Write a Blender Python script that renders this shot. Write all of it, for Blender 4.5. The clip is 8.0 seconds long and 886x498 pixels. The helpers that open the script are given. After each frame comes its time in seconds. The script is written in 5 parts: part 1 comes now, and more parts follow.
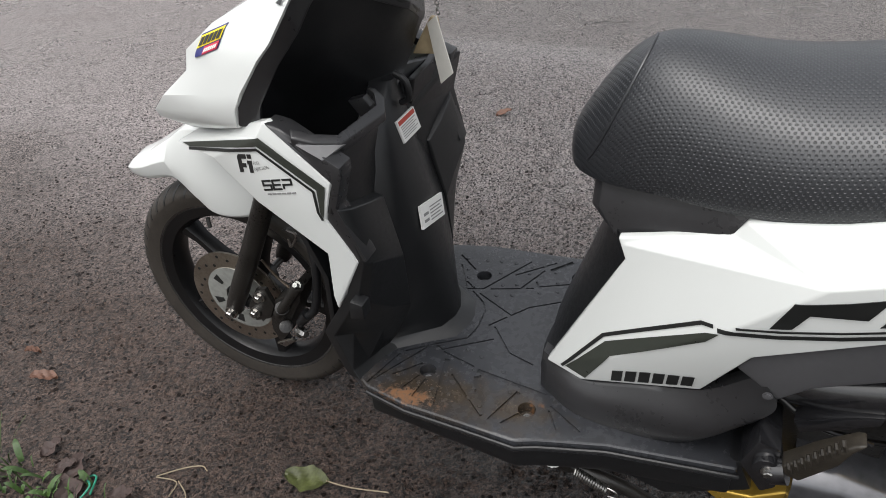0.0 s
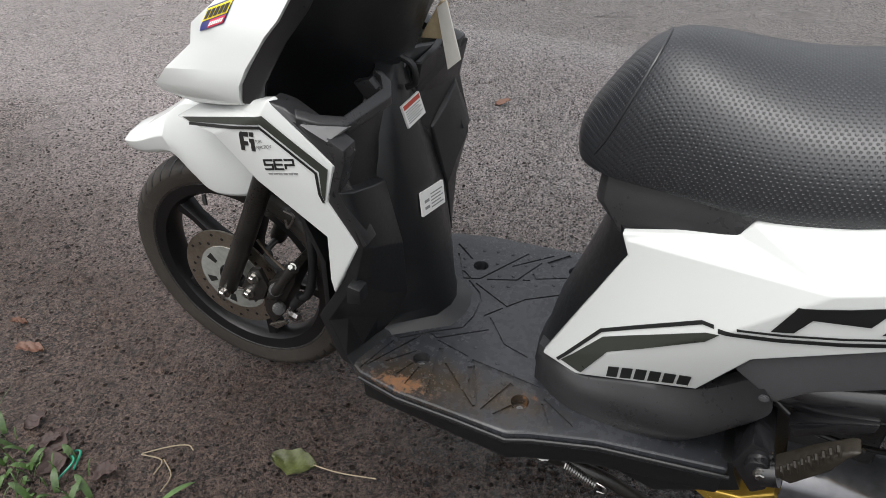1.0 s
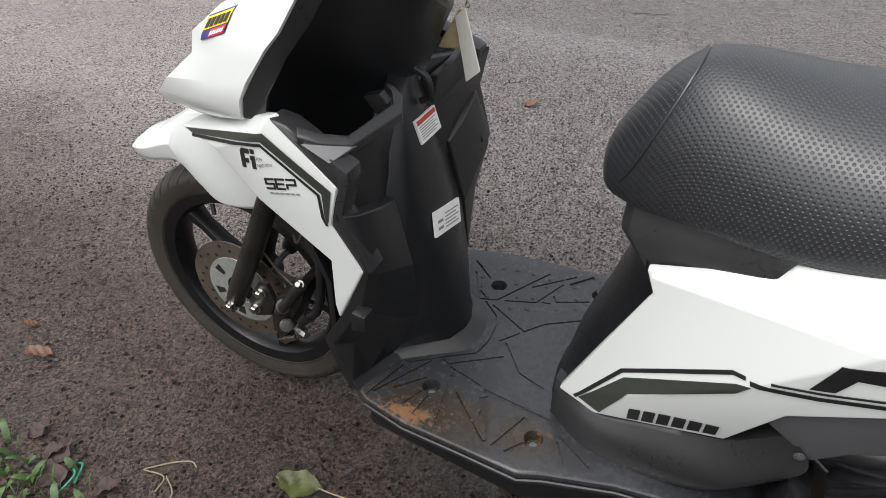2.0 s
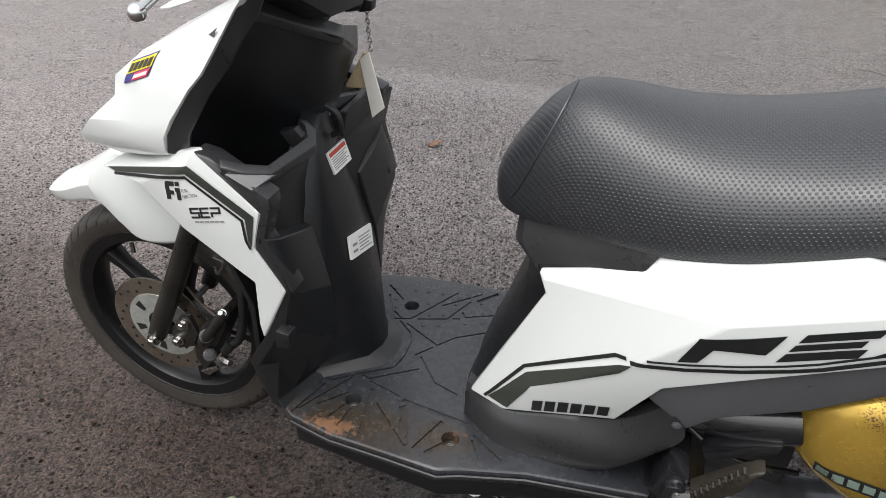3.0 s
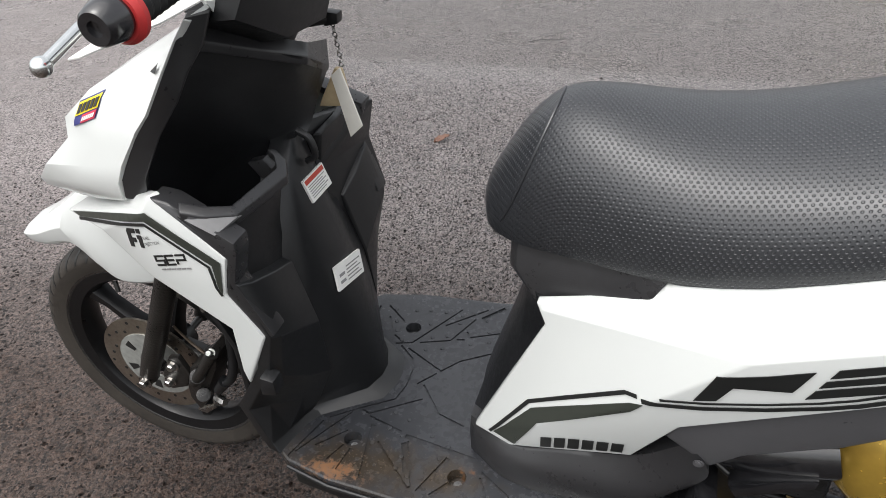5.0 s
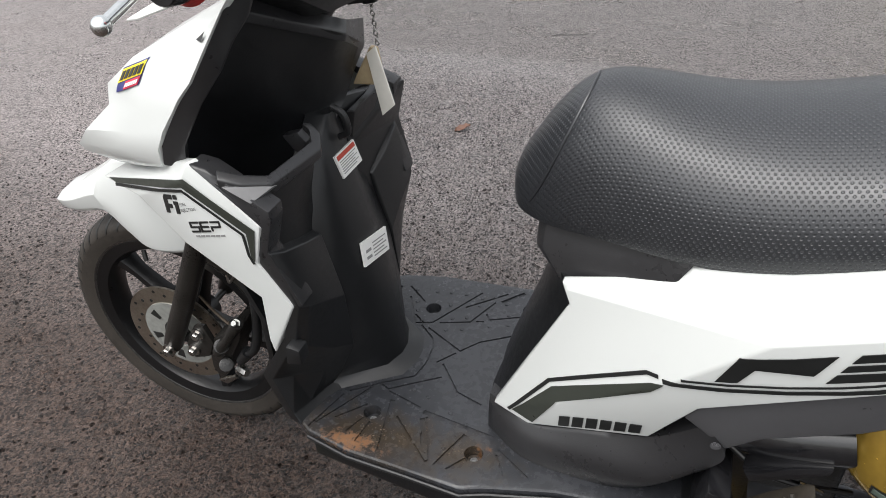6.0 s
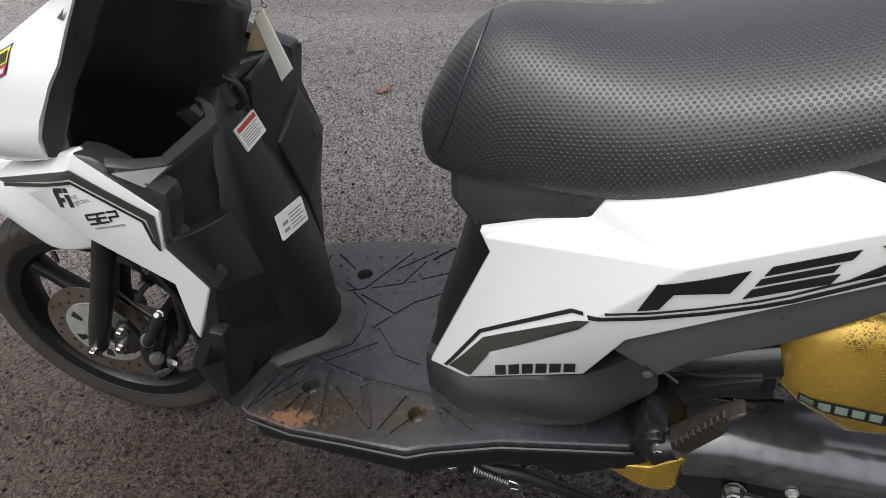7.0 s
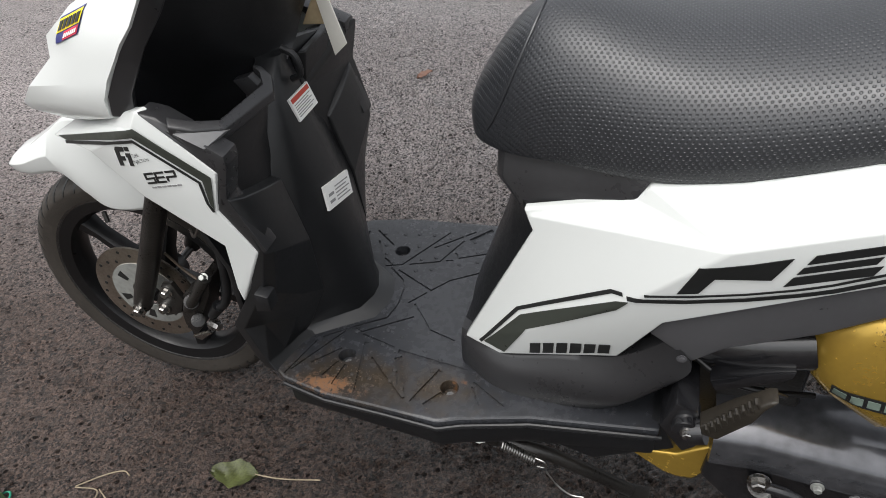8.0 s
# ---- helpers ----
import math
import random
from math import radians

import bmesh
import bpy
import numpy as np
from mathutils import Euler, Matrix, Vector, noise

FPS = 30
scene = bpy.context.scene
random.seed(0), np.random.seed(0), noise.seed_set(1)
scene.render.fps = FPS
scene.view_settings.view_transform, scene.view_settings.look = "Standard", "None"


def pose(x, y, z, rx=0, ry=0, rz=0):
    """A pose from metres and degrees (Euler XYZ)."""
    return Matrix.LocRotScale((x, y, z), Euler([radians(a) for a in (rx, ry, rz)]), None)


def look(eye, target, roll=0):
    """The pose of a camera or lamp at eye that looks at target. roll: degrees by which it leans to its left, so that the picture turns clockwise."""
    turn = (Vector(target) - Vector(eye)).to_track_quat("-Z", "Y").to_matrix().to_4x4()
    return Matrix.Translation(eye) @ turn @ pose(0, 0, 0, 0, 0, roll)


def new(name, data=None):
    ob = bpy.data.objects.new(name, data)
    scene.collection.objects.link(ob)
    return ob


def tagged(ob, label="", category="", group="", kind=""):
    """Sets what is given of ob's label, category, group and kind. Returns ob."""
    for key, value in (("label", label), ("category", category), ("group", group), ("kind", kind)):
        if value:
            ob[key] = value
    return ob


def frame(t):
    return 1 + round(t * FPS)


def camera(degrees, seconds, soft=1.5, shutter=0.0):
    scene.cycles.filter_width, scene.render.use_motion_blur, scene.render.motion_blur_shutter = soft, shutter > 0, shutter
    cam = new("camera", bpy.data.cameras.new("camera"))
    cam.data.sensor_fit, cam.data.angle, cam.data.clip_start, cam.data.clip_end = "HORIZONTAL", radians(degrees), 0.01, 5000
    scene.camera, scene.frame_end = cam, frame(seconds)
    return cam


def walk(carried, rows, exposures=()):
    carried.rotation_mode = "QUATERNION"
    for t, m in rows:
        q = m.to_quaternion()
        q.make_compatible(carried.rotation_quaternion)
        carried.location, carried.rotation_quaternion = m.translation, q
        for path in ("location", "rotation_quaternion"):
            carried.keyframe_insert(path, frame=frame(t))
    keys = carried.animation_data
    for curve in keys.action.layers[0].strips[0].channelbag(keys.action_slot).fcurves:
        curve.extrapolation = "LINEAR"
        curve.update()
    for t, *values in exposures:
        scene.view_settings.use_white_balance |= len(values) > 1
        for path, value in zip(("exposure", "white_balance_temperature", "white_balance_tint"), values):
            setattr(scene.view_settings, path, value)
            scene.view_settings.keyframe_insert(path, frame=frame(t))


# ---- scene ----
cam = camera(62.5, 8.0, soft=0.8)
PATH = [
    (0, (0.804, -0.92, 1.05), (0.12, 0.609, -0.043), -2.9),
    (0.5, (0.785, -0.936, 1.053), (0.076, 0.601, -0.012), -1.6),
    (1, (0.785, -0.919, 1.045), (0.138, 0.606, -0.076), 0.2),
    (1.2, (0.776, -0.896, 1.041), (0.083, 0.586, -0.108), -1.2),
    (2.3, (0.776, -0.831, 1.051), (0.059, 0.653, -0.082), 0.3),
    (2.5, (0.787, -0.859, 1.054), (0.12, 0.665, -0.057), 0.3),
    (3, (0.815, -0.932, 1.067), (0.293, 0.7, 0.035), 1.6),
    (3.5, (0.804, -0.892, 1.064), (0.132, 0.671, 0.012), -1.5),
    (4, (0.826, -0.815, 1.058), (0.161, 0.732, -0.02), -4.2),
    (4.2, (0.833, -0.813, 1.064), (0.218, 0.764, 0.0), -5.2),
    (5.3, (0.828, -0.824, 1.076), (0.232, 0.749, -0.005), -3.0),
    (5.5, (0.821, -0.836, 1.07), (0.209, 0.715, -0.033), -2.6),
    (6, (0.818, -0.849, 1.068), (0.209, 0.715, -0.019), -1.8),
    (6.5, (0.827, -0.854, 1.061), (0.311, 0.729, -0.047), -1.5),
    (6.7, (0.833, -0.832, 1.053), (0.379, 0.754, -0.077), -1.8),
    (7, (0.852, -0.824, 1.047), (0.384, 0.725, -0.128), -6.1),
    (7.3, (0.862, -0.806, 1.055), (0.498, 0.714, -0.190), -5.5),
    (7.5, (0.863, -0.814, 1.04), (0.468, 0.722, -0.178), -5.0),
    (8, (0.837, -0.857, 1.045), (0.307, 0.66, -0.144), -4.4),
]
EXPOSURES = [(0, 0.78), (1.2, 0.80), (2.5, 0.98), (6.3, 1.0), (7.0, 0.80), (7.5, 0.74), (8, 0.82)]
walk(cam, [(t, look(eye, target, roll)) for t, eye, target, roll in PATH],
     exposures=EXPOSURES)

# ---------------------------------------------------------------- light
world = bpy.data.worlds.new("overcast_sky")
scene.world = world
world.use_nodes = True
wn, wl = world.node_tree.nodes, world.node_tree.links
sky = wn.new("ShaderNodeTexSky")
sky.sky_type, sky.sun_disc = "NISHITA", False
sky.sun_elevation, sky.sun_rotation = radians(66), radians(200)
sky.air_density, sky.dust_density, sky.ozone_density = 1.2, 5.0, 1.0
grey = wn.new("ShaderNodeHueSaturation")
grey.inputs["Saturation"].default_value = 0.18
wl.new(sky.outputs[0], grey.inputs["Color"])
wl.new(grey.outputs[0], wn["Background"].inputs["Color"])
wn["Background"].inputs["Strength"].default_value = 0.15
sun = new("sun", bpy.data.lights.new("sun", "SUN"))
sun.data.energy, sun.data.angle, sun.data.color = 0.55, radians(90), (1.0, 0.97, 0.94)
sun.matrix_world = look((-0.56, -1.53, 3.66), (0, 0, 0))

# ---------------------------------------------------------------- materials


def mat(name, base, rough=0.5, metal=0.0, coat=0.0, var=0.12, scale=30.0, bump=0.0, bump_scale=400.0, rough_var=0.1, spec=0.5):
    """A surface with colour varied at two scales, roughness variation and fine relief."""
    m = bpy.data.materials.new(name)
    m.use_nodes = True
    n, l = m.node_tree.nodes, m.node_tree.links
    b = n["Principled BSDF"]
    b.inputs["Metallic"].default_value = metal
    b.inputs["Coat Weight"].default_value = coat
    b.inputs["Coat Roughness"].default_value = 0.12
    b.inputs["Specular IOR Level"].default_value = spec
    co = n.new("ShaderNodeTexCoord")
    big, fine = n.new("ShaderNodeTexNoise"), n.new("ShaderNodeTexNoise")
    big.inputs["Scale"].default_value, fine.inputs["Scale"].default_value = scale * 0.25, scale * 4
    big.inputs["Detail"].default_value = fine.inputs["Detail"].default_value = 5
    for t in (big, fine):
        l.new(co.outputs["Object"], t.inputs["Vector"])
    add = n.new("ShaderNodeMath")
    l.new(big.outputs["Fac"], add.inputs[0])
    l.new(fine.outputs["Fac"], add.inputs[1])
    ramp = n.new("ShaderNodeMapRange")
    l.new(add.outputs[0], ramp.inputs["Value"])
    ramp.inputs["From Min"].default_value, ramp.inputs["From Max"].default_value = 0.6, 1.4
    mix = n.new("ShaderNodeMix")
    mix.data_type = "RGBA"
    l.new(ramp.outputs[0], mix.inputs["Factor"])
    mix.inputs["A"].default_value = (*[c * (1 - var) for c in base], 1)
    mix.inputs["B"].default_value = (*[min(1, c * (1 + var)) for c in base], 1)
    l.new(mix.outputs["Result"], b.inputs["Base Color"])
    rr = n.new("ShaderNodeMapRange")
    l.new(add.outputs[0], rr.inputs["Value"])
    rr.inputs["From Min"].default_value, rr.inputs["From Max"].default_value = 0.6, 1.4
    rr.inputs["To Min"].default_value, rr.inputs["To Max"].default_value = max(0.02, rough - rough_var), min(1, rough + rough_var)
    l.new(rr.outputs[0], b.inputs["Roughness"])
    if bump:
        g = n.new("ShaderNodeTexNoise")
        g.inputs["Scale"].default_value, g.inputs["Detail"].default_value = bump_scale, 3
        l.new(co.outputs["Object"], g.inputs["Vector"])
        bp = n.new("ShaderNodeBump")
        bp.inputs["Strength"].default_value, bp.inputs["Distance"].default_value = bump, 0.001
        l.new(g.outputs["Fac"], bp.inputs["Height"])
        l.new(bp.outputs[0], b.inputs["Normal"])
    return m


WHITE = mat("white_paint", (0.61, 0.63, 0.615), 0.25, coat=0.4, var=0.006, scale=2, rough_var=0.02)
BLACK = mat("black_textured_plastic", (0.0082, 0.0086, 0.0095), 0.38, var=0.25, bump=0.15, bump_scale=900, spec=0.45)
TRIM = mat("dark_grey_plastic", (0.023, 0.023, 0.0245), 0.33, var=0.12, bump=0.14, bump_scale=900)
FACET = mat("light_grey_plastic", (0.15, 0.15, 0.152), 0.45, var=0.1, bump=0.2, bump_scale=900)
GREY = mat("grey_plastic", (0.068, 0.068, 0.072), 0.34, var=0.1, bump=0.14, bump_scale=900)
GLOSS = mat("black_metal_paint", (0.012, 0.012, 0.0135), 0.20, coat=0.5, var=0.5, bump=0.12, bump_scale=200)
GRIME = mat("dirty_black_metal", (0.012, 0.011, 0.010), 0.34, var=0.8, scale=60, bump=0.6, bump_scale=300, spec=0.5)
INK = mat("black_decal", (0.012, 0.013, 0.013), 0.35, var=0.1)
OLIVE = mat("dark_olive_decal", (0.032, 0.036, 0.03), 0.35, var=0.1)
PEGRUB = mat("dusty_peg_rubber", (0.020, 0.0165, 0.012), 0.5, var=0.6, scale=40, bump=0.4, bump_scale=300)
CASEMAT = mat("dark_metallic_case_paint", (0.085, 0.087, 0.095), 0.20, metal=0.55, coat=0.5, var=0.35, scale=14, rough_var=0.08)
RIMLIP = mat("dark_grey_rim_edge", (0.030, 0.029, 0.028), 0.20, metal=0.3, coat=0.4, var=0.6, scale=50)
CABLE = mat("brown_cable_sheath", (0.055, 0.038, 0.024), 0.5, var=0.3)
GRITMAT = mat("dark_grit", (0.020, 0.017, 0.016), 0.8, var=0.6, spec=0.2)
TYRE = mat("tyre_rubber", (0.026, 0.022, 0.018), 0.6, var=0.6, scale=40, bump=0.4, bump_scale=300)
RIM = mat("black_rim_paint", (0.005, 0.005, 0.0055), 0.36, var=0.4, spec=0.35)
STEEL = mat("bright_steel", (0.36, 0.35, 0.335), 0.3, metal=1.0, var=0.25)
DISC = mat("worn_brake_steel", (0.40, 0.36, 0.31), 0.34, metal=1.0, var=0.25, scale=60)
HUBGREY = mat("dull_aluminium", (0.35, 0.36, 0.34), 0.5, metal=0.6, var=0.25)
CHROME = mat("polished_lever", (0.72, 0.74, 0.73), 0.18, metal=1.0, var=0.06)
RED = mat("red_rubber", (0.45, 0.03, 0.03), 0.5, var=0.15)
CARD = mat("white_plastic_card", (0.72, 0.70, 0.64), 0.45, var=0.05)
BEIGE = mat("beige_leather", (0.42, 0.33, 0.20), 0.6, var=0.15)
STICKER = mat("white_sticker", (0.72, 0.72, 0.70), 0.4, var=0.04)
STICKRED = mat("red_sticker", (0.42, 0.05, 0.03), 0.4, var=0.1)
PRINT = mat("grey_print", (0.22, 0.22, 0.22), 0.5, var=0.1)
YELLOW = mat("yellow_sticker", (0.75, 0.62, 0.02), 0.4, var=0.06)
NAVY = mat("navy_sticker", (0.03, 0.035, 0.16), 0.4, var=0.1)
CRIMSON = mat("crimson_sticker", (0.5, 0.02, 0.05), 0.4, var=0.1)
GREENINK = mat("silver_green_decal", (0.13, 0.17, 0.14), 0.4, var=0.2)
LEAFGREEN = mat("grass_green", (0.040, 0.080, 0.017), 0.5, var=0.6, scale=40)
STRAW = mat("dry_straw", (0.22, 0.18, 0.12), 0.7, var=0.25)
DRYLEAF = mat("dry_orange_leaf", (0.11, 0.050, 0.030), 0.6, var=0.3, scale=60)
OLDLEAF = mat("mottled_green_leaf", (0.048, 0.056, 0.014), 0.5, var=0.9, scale=120)
LITTER = mat("rotting_leaf", (0.045, 0.028, 0.024), 0.7, var=0.5, scale=80)
VERGE = mat("yellowed_grass", (0.17, 0.15, 0.055), 0.6, var=0.5, scale=20)
TEAL = mat("teal_string", (0.02, 0.22, 0.14), 0.5, var=0.2)


def gold_material():
    """Worn gold engine paint with dark specks of dirt gathered in patches."""
    m = mat("gold_engine_paint", (0.52, 0.335, 0.060), 0.24, metal=0.65, var=0.12, coat=0.15)
    n, l = m.node_tree.nodes, m.node_tree.links
    b = n["Principled BSDF"]
    src = b.inputs["Base Color"].links[0].from_socket
    co = n.new("ShaderNodeTexCoord")
    a, c = n.new("ShaderNodeTexNoise"), n.new("ShaderNodeTexNoise")
    a.inputs["Scale"].default_value, c.inputs["Scale"].default_value = 420, 16
    a.inputs["Detail"].default_value = 4
    l.new(co.outputs["Object"], a.inputs["Vector"])
    l.new(co.outputs["Object"], c.inputs["Vector"])
    add = n.new("ShaderNodeMath")
    l.new(a.outputs["Fac"], add.inputs[0])
    l.new(c.outputs["Fac"], add.inputs[1])
    far = n.new("ShaderNodeVectorMath")
    far.operation = "DISTANCE"
    far.inputs[1].default_value = (1.145, -0.16, 0.505)
    l.new(co.outputs["Object"], far.inputs[0])
    gate = n.new("ShaderNodeMath")
    gate.operation = "MULTIPLY_ADD"
    l.new(far.outputs["Value"], gate.inputs[0])
    gate.inputs[1].default_value = -3.2
    l.new(add.outputs[0], gate.inputs[2])
    r = n.new("ShaderNodeMapRange")
    l.new(gate.outputs[0], r.inputs["Value"])
    r.inputs["From Min"].default_value, r.inputs["From Max"].default_value = 1.0, 1.12
    mix = n.new("ShaderNodeMix")
    mix.data_type = "RGBA"
    l.new(r.outputs[0], mix.inputs["Factor"])
    l.new(src, mix.inputs["A"])
    mix.inputs["B"].default_value = (0.15, 0.085, 0.03, 1)
    l.new(mix.outputs["Result"], b.inputs["Base Color"])
    return m


GOLD = gold_material()


def seat_material():
    """Black vinyl, dimpled in staggered rows along the seat's own unrolled surface."""
    m = mat("seat_vinyl", (0.019, 0.0205, 0.0235), 0.36, var=0.12, scale=20, rough_var=0.05, spec=0.65)
    n, l = m.node_tree.nodes, m.node_tree.links
    b = n["Principled BSDF"]
    uv = n.new("ShaderNodeUVMap")
    sep = n.new("ShaderNodeSeparateXYZ")
    l.new(uv.outputs[0], sep.inputs[0])

    def op(kind, x, y=None):
        k = n.new("ShaderNodeMath")
        k.operation = kind
        for i, v in enumerate((x, y)):
            if v is None:
                continue
            if isinstance(v, (int, float)):
                k.inputs[i].default_value = v
            else:
                l.new(v, k.inputs[i])
        return k.outputs[0]

    pu, pv = 0.0064, 0.0045
    v = op("DIVIDE", sep.outputs[1], pv)
    row = op("FLOOR", v)
    odd = op("MULTIPLY", op("MODULO", op("ABSOLUTE", row), 2), 0.5)
    u = op("ADD", op("DIVIDE", sep.outputs[0], pu), odd)
    du = op("MULTIPLY", op("SUBTRACT", op("FRACT", u), 0.5), pu)
    dv = op("MULTIPLY", op("SUBTRACT", op("FRACT", v), 0.5), pv)
    d = op("SQRT", op("ADD", op("MULTIPLY", du, du), op("MULTIPLY", dv, dv)))
    h = n.new("ShaderNodeMapRange")
    h.interpolation_type = "SMOOTHSTEP"
    l.new(d, h.inputs["Value"])
    h.inputs["From Min"].default_value, h.inputs["From Max"].default_value = 0.0007, 0.0018
    grain = n.new("ShaderNodeTexNoise")
    grain.inputs["Scale"].default_value = 700
    co = n.new("ShaderNodeTexCoord")
    l.new(co.outputs["Object"], grain.inputs["Vector"])
    bp = n.new("ShaderNodeBump")
    bp.inputs["Strength"].default_value, bp.inputs["Distance"].default_value = 0.7, 0.0010
    l.new(op("ADD", h.outputs[0], op("MULTIPLY", grain.outputs["Fac"], 0.12)), bp.inputs["Height"])
    l.new(bp.outputs[0], b.inputs["Normal"])
    return m


SEATMAT = seat_material()


def floor_material():
    """Dark rubbery floor plastic, scuffed, with rust-brown mud dried on one outer corner."""
    m = mat("muddy_floor_plastic", (0.026, 0.0275, 0.0312), 0.26, var=0.35, scale=25, bump=0.3, bump_scale=700)
    n, l = m.node_tree.nodes, m.node_tree.links
    b = n["Principled BSDF"]
    src = b.inputs["Base Color"].links[0].from_socket
    co = n.new("ShaderNodeTexCoord")

    def blob(x, y, rx, ry, most=1.0):
        mp = n.new("ShaderNodeMapping")
        mp.inputs["Location"].default_value = (-x / rx, -y / ry, 0)
        mp.inputs["Scale"].default_value = (1 / rx, 1 / ry, 0)
        l.new(co.outputs["Object"], mp.inputs["Vector"])
        ln = n.new("ShaderNodeVectorMath")
        ln.operation = "LENGTH"
        l.new(mp.outputs[0], ln.inputs[0])
        k = n.new("ShaderNodeMapRange")
        l.new(ln.outputs["Value"], k.inputs["Value"])
        k.inputs["From Min"].default_value, k.inputs["From Max"].default_value = 0.2, 1.3
        k.inputs["To Min"].default_value, k.inputs["To Max"].default_value = most, 0
        return k.outputs[0]

    def mx(p, q):
        k = n.new("ShaderNodeMath")
        k.operation = "MAXIMUM"
        l.new(p, k.inputs[0])
        l.new(q, k.inputs[1])
        return k.outputs[0]

    def noise(scale, detail, rough):
        t = n.new("ShaderNodeTexNoise")
        t.inputs["Scale"].default_value, t.inputs["Detail"].default_value, t.inputs["Roughness"].default_value = scale, detail, rough
        l.new(co.outputs["Object"], t.inputs["Vector"])
        return t.outputs["Fac"]

    def coat(under, region, grain, weight, lo, hi, colour):
        """A dried layer that covers where its region and grain add up."""
        k = n.new("ShaderNodeMath")
        k.operation = "MULTIPLY_ADD"
        l.new(region, k.inputs[0])
        k.inputs[1].default_value = weight
        l.new(grain, k.inputs[2])
        r = n.new("ShaderNodeMapRange")
        l.new(k.outputs[0], r.inputs["Value"])
        r.inputs["From Min"].default_value, r.inputs["From Max"].default_value = lo, hi
        mix = n.new("ShaderNodeMix")
        mix.data_type = "RGBA"
        l.new(r.outputs[0], mix.inputs["Factor"])
        l.new(under, mix.inputs["A"])
        mix.inputs["B"].default_value = (*colour, 1)
        return mix.outputs["Result"], r.outputs[0]

    near_edge = mx(blob(0.47, -0.17, 0.17, 0.055), blob(0.57, -0.165, 0.08, 0.05))
    film, _ = coat(src, near_edge, noise(40, 6, 0.7), 0.45, 0.60, 1.0, (0.030, 0.022, 0.014))
    thick = mx(mx(blob(0.415, -0.190, 0.085, 0.030), blob(0.602, -0.146, 0.030, 0.018, 0.8)), mx(blob(0.515, -0.125, 0.075, 0.035, 0.55), blob(0.46, -0.195, 0.05, 0.02, 0.75)))
    mud, cover = coat(film, thick, noise(110, 9, 0.78), 0.40, 0.80, 0.90, (0.135, 0.062, 0.024))
    specks, more = coat(mud, near_edge, noise(330, 3, 0.6), 0.12, 0.745, 0.78, (0.16, 0.115, 0.08))
    l.new(specks, b.inputs["Base Color"])
    dull = mx(cover, more)
    base_rough = b.inputs["Roughness"].links[0].from_socket
    k = n.new("ShaderNodeMath")
    k.operation = "MULTIPLY_ADD"
    l.new(dull, k.inputs[0])
    k.inputs[1].default_value = 0.5
    l.new(base_rough, k.inputs[2])
    l.new(k.outputs[0], b.inputs["Roughness"])
    return m


FLOORMAT = floor_material()


